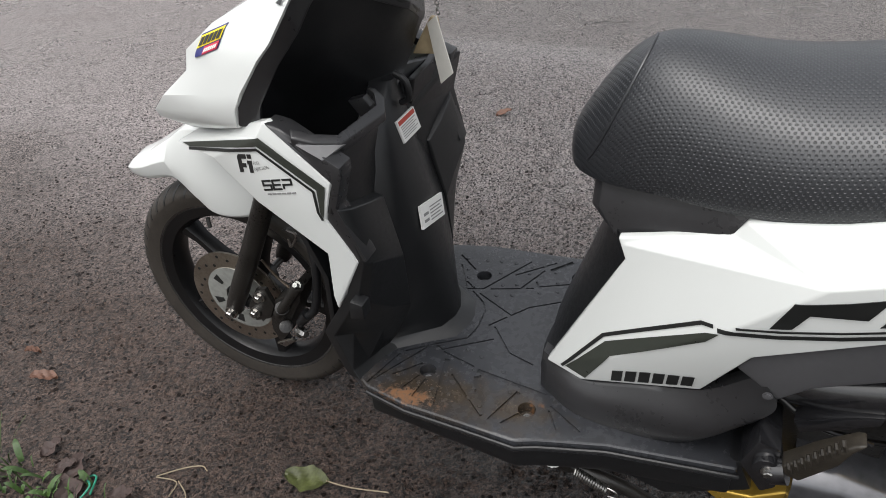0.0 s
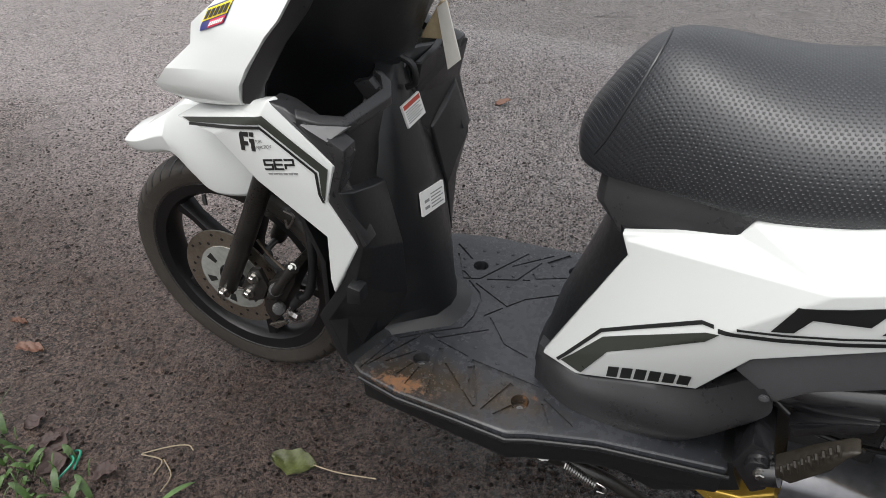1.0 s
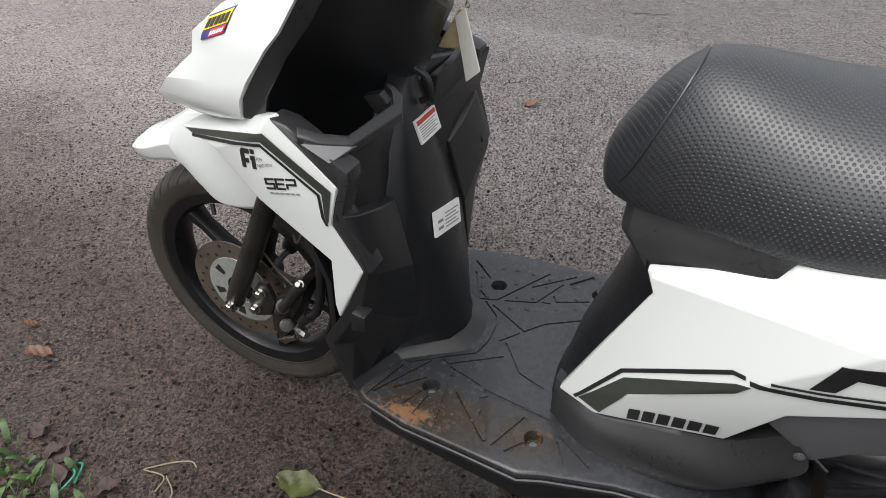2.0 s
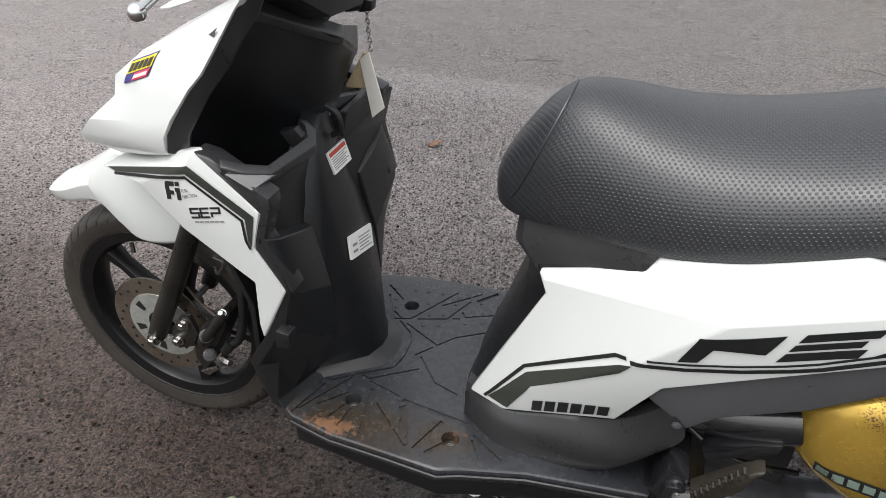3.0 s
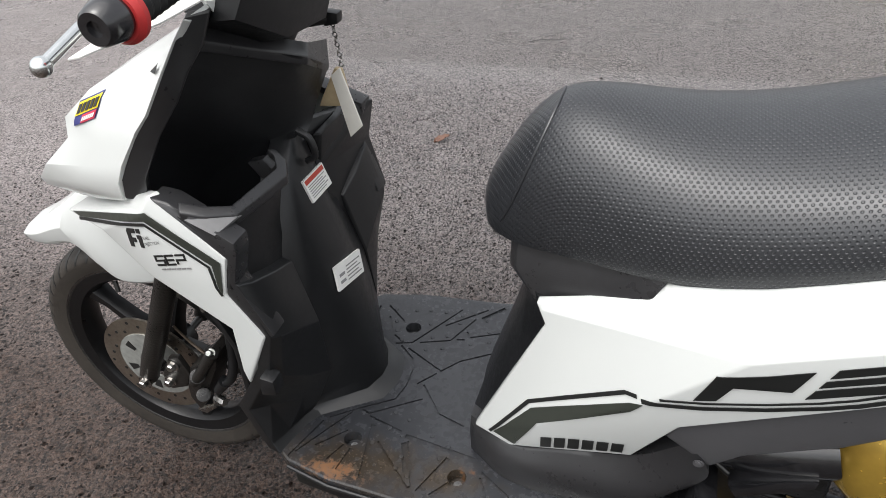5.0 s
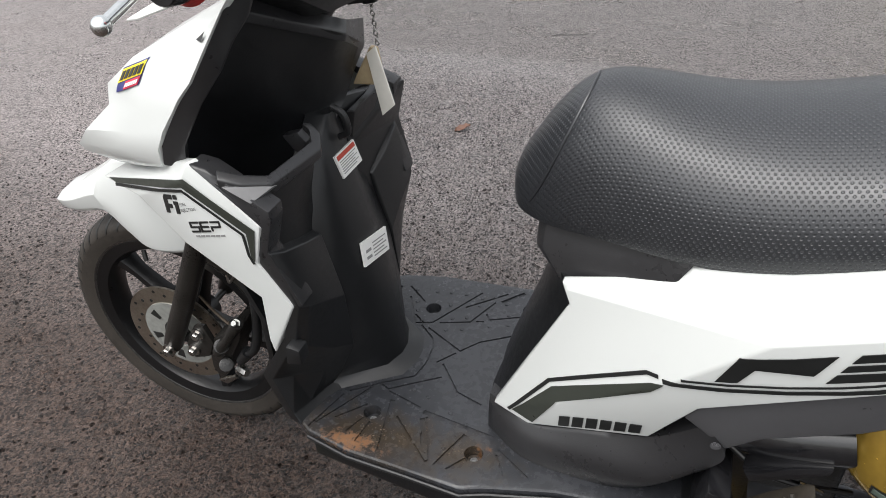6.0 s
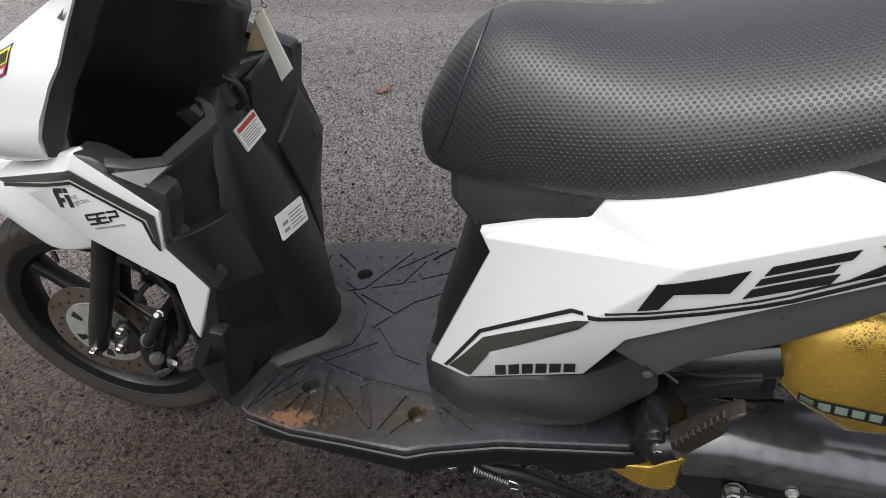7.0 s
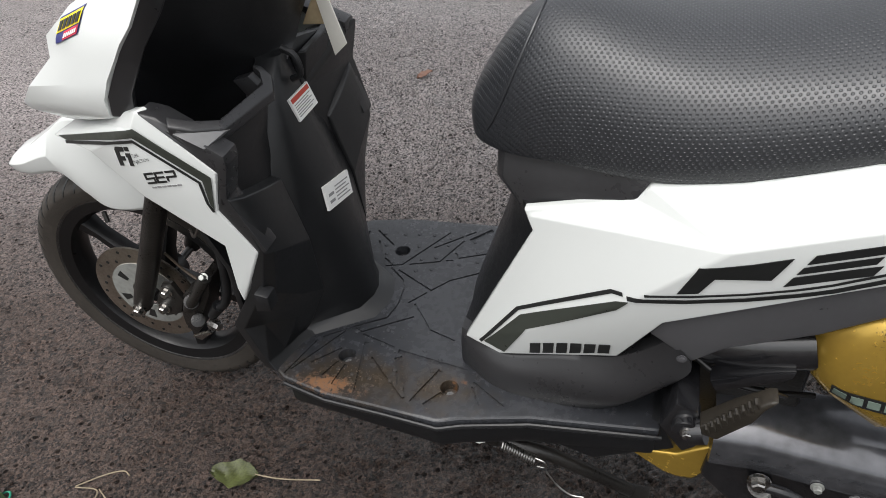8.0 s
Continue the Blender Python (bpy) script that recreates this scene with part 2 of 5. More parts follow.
def asphalt_material():
    """Wet brown-grey asphalt: fine chippings, dark pits, damp patches of lower roughness."""
    m = mat("wet_asphalt", (0.036, 0.0255, 0.0200), 0.5, var=0.35, scale=5, spec=0.2)
    n, l = m.node_tree.nodes, m.node_tree.links
    b = n["Principled BSDF"]
    src = b.inputs["Base Color"].links[0].from_socket
    co = n.new("ShaderNodeTexCoord")

    def tex(kind, scale, out, **kw):
        t = n.new(kind)
        t.inputs["Scale"].default_value = scale
        for k, v in kw.items():
            t.inputs[k].default_value = v
        l.new(co.outputs["Object"], t.inputs["Vector"])
        return t.outputs[out]

    stones = tex("ShaderNodeTexVoronoi", 125, "Distance")
    small = tex("ShaderNodeTexVoronoi", 300, "Distance")
    tint = tex("ShaderNodeTexVoronoi", 230, "Color")
    rough = tex("ShaderNodeTexNoise", 150, "Fac", Detail=7, Roughness=0.72)
    wet = tex("ShaderNodeTexNoise", 1.6, "Fac", Detail=6, Roughness=0.62)
    bw = n.new("ShaderNodeRGBToBW")
    l.new(tint, bw.inputs[0])
    speck = n.new("ShaderNodeMapRange")
    l.new(bw.outputs[0], speck.inputs["Value"])
    speck.inputs["From Min"].default_value, speck.inputs["From Max"].default_value = 0.15, 0.85
    speck.inputs["To Min"].default_value, speck.inputs["To Max"].default_value = 0.08, 2.2
    mul = n.new("ShaderNodeMix")
    mul.data_type, mul.blend_type = "RGBA", "MULTIPLY"
    mul.inputs["Factor"].default_value = 1
    l.new(speck.outputs[0], mul.inputs["B"])
    # Brown near, paler grey along +y: sky sheen put into the base colour.
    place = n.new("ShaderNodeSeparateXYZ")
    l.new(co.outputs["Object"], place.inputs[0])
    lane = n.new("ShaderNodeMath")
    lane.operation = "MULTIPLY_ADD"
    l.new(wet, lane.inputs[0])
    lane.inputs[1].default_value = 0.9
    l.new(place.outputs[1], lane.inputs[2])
    sheen_mix = n.new("ShaderNodeMapRange")
    sheen_mix.interpolation_type = "SMOOTHSTEP"
    l.new(lane.outputs[0], sheen_mix.inputs["Value"])
    sheen_mix.inputs["From Min"].default_value, sheen_mix.inputs["From Max"].default_value = 0.45, 1.6
    sheen_tint = n.new("ShaderNodeMix")
    sheen_tint.data_type = "RGBA"
    l.new(sheen_mix.outputs[0], sheen_tint.inputs["Factor"])
    sheen_tint.inputs["A"].default_value = (0.039, 0.0268, 0.0216, 1)
    sheen_tint.inputs["B"].default_value = (0.172, 0.152, 0.148, 1)
    l.new(sheen_tint.outputs["Result"], mul.inputs["A"])
    # sparse black pits between the chippings
    pit = tex("ShaderNodeTexVoronoi", 62, "Distance")
    which = n.new("ShaderNodeRGBToBW")
    l.new(tex("ShaderNodeTexVoronoi", 62, "Color"), which.inputs[0])
    reach = n.new("ShaderNodeMapRange")
    l.new(which.outputs[0], reach.inputs["Value"])
    reach.inputs["From Min"].default_value, reach.inputs["From Max"].default_value = 0.36, 0.9
    reach.inputs["To Min"].default_value, reach.inputs["To Max"].default_value = 0.0, 0.33
    gap = n.new("ShaderNodeMath")
    gap.operation = "SUBTRACT"
    l.new(pit, gap.inputs[0])
    l.new(reach.outputs[0], gap.inputs[1])
    black = n.new("ShaderNodeMapRange")
    l.new(gap.outputs[0], black.inputs["Value"])
    black.inputs["From Min"].default_value, black.inputs["From Max"].default_value = -0.05, 0.06
    black.inputs["To Min"].default_value, black.inputs["To Max"].default_value = 0.22, 1.0
    pits = n.new("ShaderNodeMix")
    pits.data_type, pits.blend_type = "RGBA", "MULTIPLY"
    pits.inputs["Factor"].default_value = 1
    l.new(mul.outputs["Result"], pits.inputs["A"])
    l.new(black.outputs[0], pits.inputs["B"])
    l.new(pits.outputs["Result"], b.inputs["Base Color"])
    rr = n.new("ShaderNodeMapRange")
    l.new(wet, rr.inputs["Value"])
    rr.inputs["From Min"].default_value, rr.inputs["From Max"].default_value = 0.35, 0.65
    rr.inputs["To Min"].default_value, rr.inputs["To Max"].default_value = 0.2, 0.42
    l.new(rr.outputs[0], b.inputs["Roughness"])

    def mad(x, k, y=None):
        t = n.new("ShaderNodeMath")
        t.operation = "MULTIPLY_ADD"
        l.new(x, t.inputs[0])
        t.inputs[1].default_value = k
        t.inputs[2].default_value = 0
        if y is not None:
            l.new(y, t.inputs[2])
        return t.outputs[0]

    h = mad(black.outputs[0], 0.45, mad(rough, 1.8, mad(small, -0.6, mad(stones, -0.9))))
    sep = n.new("ShaderNodeSeparateXYZ")
    l.new(co.outputs["Object"], sep.inputs[0])
    edge = mad(sep.outputs[1], 0.55, mad(sep.outputs[0], 0.9, mad(wet, 1.2)))
    silt = n.new("ShaderNodeMapRange")
    silt.interpolation_type = "SMOOTHSTEP"
    l.new(edge, silt.inputs["Value"])
    silt.inputs["From Min"].default_value, silt.inputs["From Max"].default_value = 0.35, 1.15
    silt.inputs["To Min"].default_value, silt.inputs["To Max"].default_value = 0.45, 1.0
    bp = n.new("ShaderNodeBump")
    bp.inputs["Distance"].default_value = 0.010
    l.new(silt.outputs[0], bp.inputs["Strength"])
    l.new(h, bp.inputs["Height"])
    l.new(bp.outputs[0], b.inputs["Normal"])
    film = n.new("ShaderNodeBump")
    film.inputs["Distance"].default_value, film.inputs["Strength"].default_value = 0.009, 1.0
    l.new(h, film.inputs["Height"])
    l.new(film.outputs[0], b.inputs["Coat Normal"])
    b.inputs["Coat IOR"].default_value, b.inputs["Coat Roughness"].default_value = 1.6, 0.10
    cw = n.new("ShaderNodeMapRange")
    l.new(edge, cw.inputs["Value"])
    cw.inputs["From Min"].default_value, cw.inputs["From Max"].default_value = 0.25, 1.5
    cw.inputs["To Min"].default_value, cw.inputs["To Max"].default_value = 0.25, 1.0
    open_film = n.new("ShaderNodeMath")
    open_film.operation = "MULTIPLY"
    l.new(cw.outputs[0], open_film.inputs[0])
    l.new(black.outputs[0], open_film.inputs[1])
    l.new(open_film.outputs[0], b.inputs["Coat Weight"])
    l.new(mad(black.outputs[0], 0.2), b.inputs["Specular IOR Level"])
    return m


ASPHALT = asphalt_material()

# ---------------------------------------------------------------- mesh helpers


def part(name, bm, material, parent=None, label="", sharp=35, loose=True):
    """One bmesh as one mesh object, under a thing or a part."""
    bmesh.ops.recalc_face_normals(bm, faces=bm.faces)
    me = bpy.data.meshes.new(name)
    bm.to_mesh(me)
    bm.free()
    me.materials.append(material)
    for p in me.polygons:
        p.use_smooth = True
    me.set_sharp_from_angle(angle=radians(sharp))
    ob = new(name, me)
    ob.parent = parent
    if label:
        ob["label"] = label
    return ob


def thing(name, label, category, m=None, group=""):
    ob = new(name)
    ob.empty_display_size = 0.1
    if m is not None:
        ob.matrix_basis = m
    return tagged(ob, label, category, group)


def bevel(bm, width, seg=2, angle=25):
    es = [e for e in bm.edges if len(e.link_faces) == 2 and e.calc_face_angle(0) > radians(angle)]
    if es:
        bmesh.ops.bevel(bm, geom=es, offset=width, segments=seg, profile=0.6, affect="EDGES", clamp_overlap=True)
    return bm


def triangles(verts, faces):
    """The facets cut into triangles, as index triples."""
    out = []
    for f in faces:
        bm = bmesh.new()
        vs = [bm.verts.new(verts[i]) for i in f]
        back = {v: i for v, i in zip(vs, f)}
        fc = bm.faces.new(vs)
        fc.normal_update()
        out += [tuple(back[v] for v in t.verts) for t in bmesh.ops.triangulate(bm, faces=[fc])["faces"]]
        bm.free()
    return out


def shell(verts, faces, thick, wide=0.002, seg=2):
    """Facets given a thickness towards the middle of the vehicle, edges rounded."""
    faces = triangles(verts, faces)
    bm = bmesh.new()
    vs = [bm.verts.new(v) for v in verts]
    fs = [bm.faces.new([vs[i] for i in f]) for f in faces]
    for f in fs:
        f.normal_update()
    ext = bmesh.ops.extrude_face_region(bm, geom=fs)
    off = Vector(thick)
    for v in ext["geom"]:
        if isinstance(v, bmesh.types.BMVert):
            v.co += off
    bmesh.ops.recalc_face_normals(bm, faces=bm.faces)
    if wide:
        bevel(bm, wide, seg, 18)
    bmesh.ops.triangulate(bm, faces=[f for f in bm.faces if len(f.verts) > 4])
    return bm


def skin(rows, k, thick):
    """A smooth sheet through a grid of points, given a thickness."""
    cols = [smooth_path([r[c] for r in rows], k) for c in range(len(rows[0]))]
    grid = [smooth_path([c[i] for c in cols], k) for i in range(len(cols[0]))]
    bm = bmesh.new()
    vs = [[bm.verts.new(p) for p in r] for r in grid]
    for a, b in zip(vs, vs[1:]):
        for i in range(len(a) - 1):
            bm.faces.new((a[i], a[i + 1], b[i + 1], b[i]))
    ext = bmesh.ops.extrude_face_region(bm, geom=list(bm.faces))
    for v in ext["geom"]:
        if isinstance(v, bmesh.types.BMVert):
            v.co += Vector(thick)
    return bm


def prism(outline, axis, lo, hi, wide=0.002, seg=2):
    """An outline in the two other axes, extruded along axis from lo to hi."""
    bm = bmesh.new()

    def at(p, w):
        return {"x": (w, p[0], p[1]), "y": (p[0], w, p[1]), "z": (p[0], p[1], w)}[axis]

    a = [bm.verts.new(at(p, lo)) for p in outline]
    b = [bm.verts.new(at(p, hi)) for p in outline]
    bm.faces.new(a)
    bm.faces.new(b[::-1])
    k = len(a)
    for i in range(k):
        bm.faces.new((a[i], b[i], b[(i + 1) % k], a[(i + 1) % k]))
    bmesh.ops.recalc_face_normals(bm, faces=bm.faces)
    if wide:
        bevel(bm, wide, seg)
    return bm


def loft(rings, closed=True, caps=True):
    bm = bmesh.new()
    vs = [[bm.verts.new(p) for p in r] for r in rings]
    k = len(rings[0])
    for a, b in zip(vs, vs[1:]):
        for i in range(k if closed else k - 1):
            bm.faces.new((a[i], a[(i + 1) % k], b[(i + 1) % k], b[i]))
    if caps and closed:
        bm.faces.new(vs[0][::-1])
        bm.faces.new(vs[-1])
    return bm


def tube(path, radius, n=12, caps=True):
    """A round bar along a path; radius one number or one for each point."""
    pts = [Vector(p) for p in path]
    rad = radius if isinstance(radius, (list, tuple)) else [radius] * len(pts)
    rings, side = [], None
    for i, p in enumerate(pts):
        d = (pts[min(i + 1, len(pts) - 1)] - pts[max(i - 1, 0)]).normalized()
        if side is None:
            side = d.orthogonal().normalized()
        side = (side - d * side.dot(d)).normalized()
        up = d.cross(side)
        rings.append([p + rad[i] * (math.cos(2 * math.pi * j / n) * side + math.sin(2 * math.pi * j / n) * up) for j in range(n)])
    return loft(rings, caps=caps)


def smooth_path(pts, k=6):
    """A Catmull-Rom curve through the points."""
    p = [Vector(q) for q in pts]
    p = [p[0] * 2 - p[1]] + p + [p[-1] * 2 - p[-2]]
    out = []
    for i in range(1, len(p) - 2):
        for j in range(k):
            t = j / k
            out.append(0.5 * ((2 * p[i]) + (p[i + 1] - p[i - 1]) * t + (2 * p[i - 1] - 5 * p[i] + 4 * p[i + 1] - p[i + 2]) * t * t
                              + (3 * p[i] - p[i - 1] - 3 * p[i + 1] + p[i + 2]) * t ** 3))
    return out + [p[-2]]


def turned(profile, centre, n=64, axis=(0, 1, 0), closed=True):
    """A profile of (radius, offset along the axis) turned about an axis."""
    ax = Vector(axis).normalized()
    u = ax.orthogonal().normalized()
    w = ax.cross(u)
    c = Vector(centre)
    bm = bmesh.new()
    vs = [[bm.verts.new(c + ax * o + r * (math.cos(2 * math.pi * i / n) * u + math.sin(2 * math.pi * i / n) * w)) for r, o in profile] for i in range(n)]
    k = len(profile)
    for i in range(n):
        a, b = vs[i], vs[(i + 1) % n]
        for j in range(k if closed else k - 1):
            bm.faces.new((a[j], b[j], b[(j + 1) % k], a[(j + 1) % k]))
    return bm


def join(*bms):
    out = bms[0]
    for b in bms[1:]:
        me = bpy.data.meshes.new("tmp")
        b.to_mesh(me)
        b.free()
        out.from_mesh(me)
        bpy.data.meshes.remove(me)
    return out


def bolt(name, at, axis, r, h, material, parent, label=""):
    """A hexagon-headed bolt with a washer."""
    ax = Vector(axis).normalized()
    a = Vector(at)
    washer = turned([(0.0005, 0), (r * 1.45, 0), (r * 1.45, h * 0.3), (0.0005, h * 0.3)], a, 20, ax)
    head = tube([a + ax * h * 0.3, a + ax * h * 0.85, a + ax * h], [r, r, r * 0.8], 6)
    return part(name, join(washer, head), material, parent, label)


class Surf:
    """The outer skin of a faceted panel, to lay stickers on it: height y over (x, z)."""

    def __init__(self, verts, faces):
        self.tris = [[Vector(verts[i]) for i in t] for t in triangles(verts, faces)]

    def y(self, x, z):
        best, out = -1e9, 0
        for a, b, c in self.tris:
            d = (b.z - c.z) * (a.x - c.x) + (c.x - b.x) * (a.z - c.z)
            if abs(d) < 1e-12:
                continue
            p = ((b.z - c.z) * (x - c.x) + (c.x - b.x) * (z - c.z)) / d
            q = ((c.z - a.z) * (x - c.x) + (a.x - c.x) * (z - c.z)) / d
            m = min(p, q, 1 - p - q)
            if m > best:
                best, out = m, p * a.y + q * b.y + (1 - p - q) * c.y
            if best >= 0:
                break
        return out

    def decal(self, outlines, lift=0.0018, cell=0.010):
        """Flat film cut to outlines in (x, z), laid on the skin and following it."""
        bm = bmesh.new()
        for o in outlines:
            fresh = bmesh.new()
            f = fresh.faces.new([fresh.verts.new((p[0], 0, p[1])) for p in o])
            f.normal_update()
            bmesh.ops.triangulate(fresh, faces=[f])
            for _ in range(4):
                es = [e for e in fresh.edges if e.calc_length() > cell]
                if not es:
                    break
                bmesh.ops.subdivide_edges(fresh, edges=es, cuts=1)
                bmesh.ops.triangulate(fresh, faces=fresh.faces)
            bm = join(bm, fresh)
        for v in bm.verts:
            v.co.y = self.y(v.co.x, v.co.z) - lift
        ext = bmesh.ops.extrude_face_region(bm, geom=list(bm.faces))
        for v in ext["geom"]:
            if isinstance(v, bmesh.types.BMVert):
                v.co.y += 0.0008
        return bm


def band(pts, w):
    """The outline of a strip of width w along a line of (x, z)."""
    p = [Vector(q) for q in pts]
    left, right = [], []
    for i, q in enumerate(p):
        a = (q - p[i - 1]).normalized() if i else None
        b = (p[i + 1] - q).normalized() if i < len(p) - 1 else None
        d = ((a or b) + (b or a)).normalized()
        nrm = Vector((-d.y, d.x))
        s = w / 2 / max(0.4, nrm.dot(Vector((-(a or b).y, (a or b).x))))
        left.append(q + nrm * s)
        right.append(q - nrm * s)
    return [tuple(v) for v in left + right[::-1]]


def mirror(verts):
    return [(x, -y, z) for x, y, z in verts]

# ---------------------------------------------------------------- ground
def spread(lo, hi, step):
    """Even steps from lo to hi, then ever wider ones to the horizon on both sides."""
    mid = list(np.arange(lo, hi, step))
    out, d = [], step
    while sum(out) < 400:
        d *= 1.22
        out.append(d)
    far = np.cumsum(out)
    return np.array([lo - f for f in far[::-1]] + mid + [mid[-1] + f for f in far])


def blurred(a, times):
    for _ in range(times):
        a = (np.roll(a, 1, 0) + np.roll(a, -1, 0) + 2 * a) / 4
        a = (np.roll(a, 1, 1) + np.roll(a, -1, 1) + 2 * a) / 4
    return a


gx, gy = spread(-1.35, 1.75, 0.0055), spread(-0.55, 2.3, 0.0055)
rng = np.random.default_rng(5)
shape = (len(gx), len(gy))
fine_h = 0.45 * rng.normal(size=shape) + blurred(rng.normal(size=shape), 1)
mid_h = blurred(rng.normal(size=shape), 6)
pits = np.clip(blurred(rng.normal(size=shape), 1) - 0.95, 0, 1)
X, Y = np.meshgrid(gx, gy, indexing="ij")
silt = np.clip((0.9 * X + 0.55 * Y + 6.0 * blurred(rng.normal(size=shape), 40) + 0.35) / 0.7, 0.42, 1)
H = 0.0046 * fine_h * silt ** 1.2 + 0.0045 * mid_h * silt - 0.0052 * pits - 0.003
fade = np.clip((X + 1.35) / 0.3, 0, 1) * np.clip((1.75 - X) / 0.3, 0, 1) * np.clip((2.3 - Y) / 0.6, 0, 1) * np.clip((Y + 0.55) / 0.1, 0, 1)
H = H * fade - 0.002 * (1 - fade)
gv = np.stack([X.ravel(), Y.ravel(), np.minimum(H, 0.0015).ravel()], 1)
ids = np.arange(shape[0] * shape[1]).reshape(shape)
gf = np.stack([ids[:-1, :-1], ids[1:, :-1], ids[1:, 1:], ids[:-1, 1:]], -1).reshape(-1, 4)
me = bpy.data.meshes.new("ground")
me.vertices.add(len(gv))
me.vertices.foreach_set("co", gv.astype(np.float32).ravel())
me.loops.add(gf.size)
me.loops.foreach_set("vertex_index", gf.astype(np.int32).ravel())
me.polygons.add(len(gf))
me.polygons.foreach_set("loop_start", np.arange(0, gf.size, 4, dtype=np.int32))
me.update(calc_edges=True)
me.polygons.foreach_set("use_smooth", np.ones(len(gf), dtype=bool))
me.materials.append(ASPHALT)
ground = new("ground", me)
tagged(ground, "wet brown-grey asphalt road with loose grit", "road", kind="structure")

# ---------------------------------------------------------------- scooter
scooter = thing("motor_scooter", "white and black motor scooter leaning on its side stand", "scooter", pose(0, 0, 0, 4))

# white side fairing, both sides
SIDE = [(0.610, -0.115, 0.342), (0.664, -0.135, 0.339), (0.820, -0.155, 0.394), (0.866, -0.190, 0.499), (0.700, -0.148, 0.405),
        (0.833, -0.190, 0.528), (0.917, -0.208, 0.625), (0.706, -0.117, 0.548), (0.694, -0.110, 0.575), (0.820, -0.130, 0.619),
        (0.834, -0.133, 0.640), (0.925, -0.147, 0.664), (1.032, -0.150, 0.702), (1.085, -0.165, 0.692), (1.072, -0.202, 0.676),
        (1.000, -0.200, 0.573), (1.120, -0.200, 0.630), (1.350, -0.150, 0.830), (1.350, -0.175, 0.790), (1.350, -0.165, 0.735),
        (0.697, -0.1125, 0.5685), (0.771, -0.149, 0.556)]
SIDE_F = [(0, 1, 4, 7), (20, 6, 21, 7), (4, 5, 6, 21, 7), (1, 2, 3, 4), (4, 3, 5), (3, 15, 6, 5), (15, 16, 14, 6), (20, 6, 9, 8), (6, 11, 10, 9),
          (6, 14, 12, 11), (14, 13, 12), (14, 18, 17, 13), (14, 16, 19, 18)]
side_skin = Surf(SIDE, SIDE_F)
fairing = part("side_fairing", shell(SIDE, SIDE_F, (0, 0.012, 0), 0.003, 3), WHITE, scooter, "glossy white side fairing with black stripes", 50)
part("side_fairing", shell(mirror(SIDE), SIDE_F, (0, -0.012, 0), 0.003, 3), WHITE, scooter, "glossy white side fairing", 50)

part("stripe", side_skin.decal([[(0.671, 0.349), (0.640, 0.352), (0.694, 0.428), (0.812, 0.516), (0.826, 0.5225), (0.814, 0.504), (0.703, 0.412)]]), OLIVE, fairing)
part("stripe", side_skin.decal([band([(0.634, 0.349), (0.690, 0.435), (0.806, 0.5255), (0.819, 0.5285)], 0.0042)]), INK, fairing)
part("stripe", side_skin.decal([band([(0.824, 0.5265), (0.860, 0.5365), (0.941, 0.560), (1.015, 0.588), (1.085, 0.624), (1.13, 0.650)], 0.005)]), INK, fairing)
part("stripe", side_skin.decal([band([(0.842, 0.5395), (0.940, 0.5685), (1.012, 0.5955), (1.083, 0.632), (1.13, 0.657)], 0.0026)]), INK, fairing)


def place_glyphs(outs, o, ux, uz):
    return [[(o[0] + a * ux[0] + b * uz[0], o[1] + a * ux[1] + b * uz[1]) for a, b in g] for g in outs]


# maker's mark: six plain slanted blocks, then the model mark as plain slanted shapes
for i in range(6):
    g = [[(i * 1.02 + 0.03, 0), (i * 1.02 + 0.84, 0), (i * 1.02 + 0.92, 1), (i * 1.02 + 0.11, 1)]]
    part("emblem_block", side_skin.decal(place_glyphs(g, (0.706, 0.3605), (0.0174, 0.0066), (0.0, 0.0220))), INK, fairing)
MARK = [[(0.00, 0), (0.26, 0), (0.40, 0.55), (1.04, 0.30), (1.20, 1.0), (0.18, 1.0)],
        [(1.20, 0), (2.10, 0), (2.16, 0.30), (1.27, 0.30)], [(1.29, 0.40), (2.08, 0.40), (2.12, 0.62), (1.34, 0.62)], [(1.36, 0.72), (2.22, 0.72), (2.28, 1.0), (1.42, 1.0)],
        [(2.24, 0), (2.56, 0), (3.50, 1.0), (3.16, 1.0)], [(3.02, 0), (3.32, 0), (3.14, 0.34), (2.96, 0.14)], [(2.46, 1.0), (2.78, 1.0), (2.86, 0.86), (2.66, 0.64)]]
for g in MARK:
    part("model_mark", side_skin.decal(place_glyphs([g], (0.874, 0.5535), (0.0800, 0.0285), (0.002, 0.0385))), INK, fairing)

# grey panel below the fairing
UNDER = [(0.853, -0.176, 0.466), (0.866, -0.184, 0.497), (1.000, -0.194, 0.573), (1.120, -0.194, 0.626), (1.350, -0.160, 0.735),
         (1.350, -0.145, 0.700), (1.133, -0.186, 0.588), (1.021, -0.186, 0.510), (0.937, -0.182, 0.465), (0.905, -0.174, 0.426)]
UNDER_F = [(0, 1, 9), (1, 2, 8, 9), (2, 3, 7, 8), (3, 6, 7), (3, 4, 5, 6)]
part("lower_fairing", shell(UNDER, UNDER_F, (0, 0.02, 0), 0.004, 3), GREY, scooter, "matt dark grey lower side panel")
part("lower_fairing", shell(mirror(UNDER), UNDER_F, (0, -0.02, 0), 0.004, 3), GREY, scooter, "matt dark grey lower side panel")

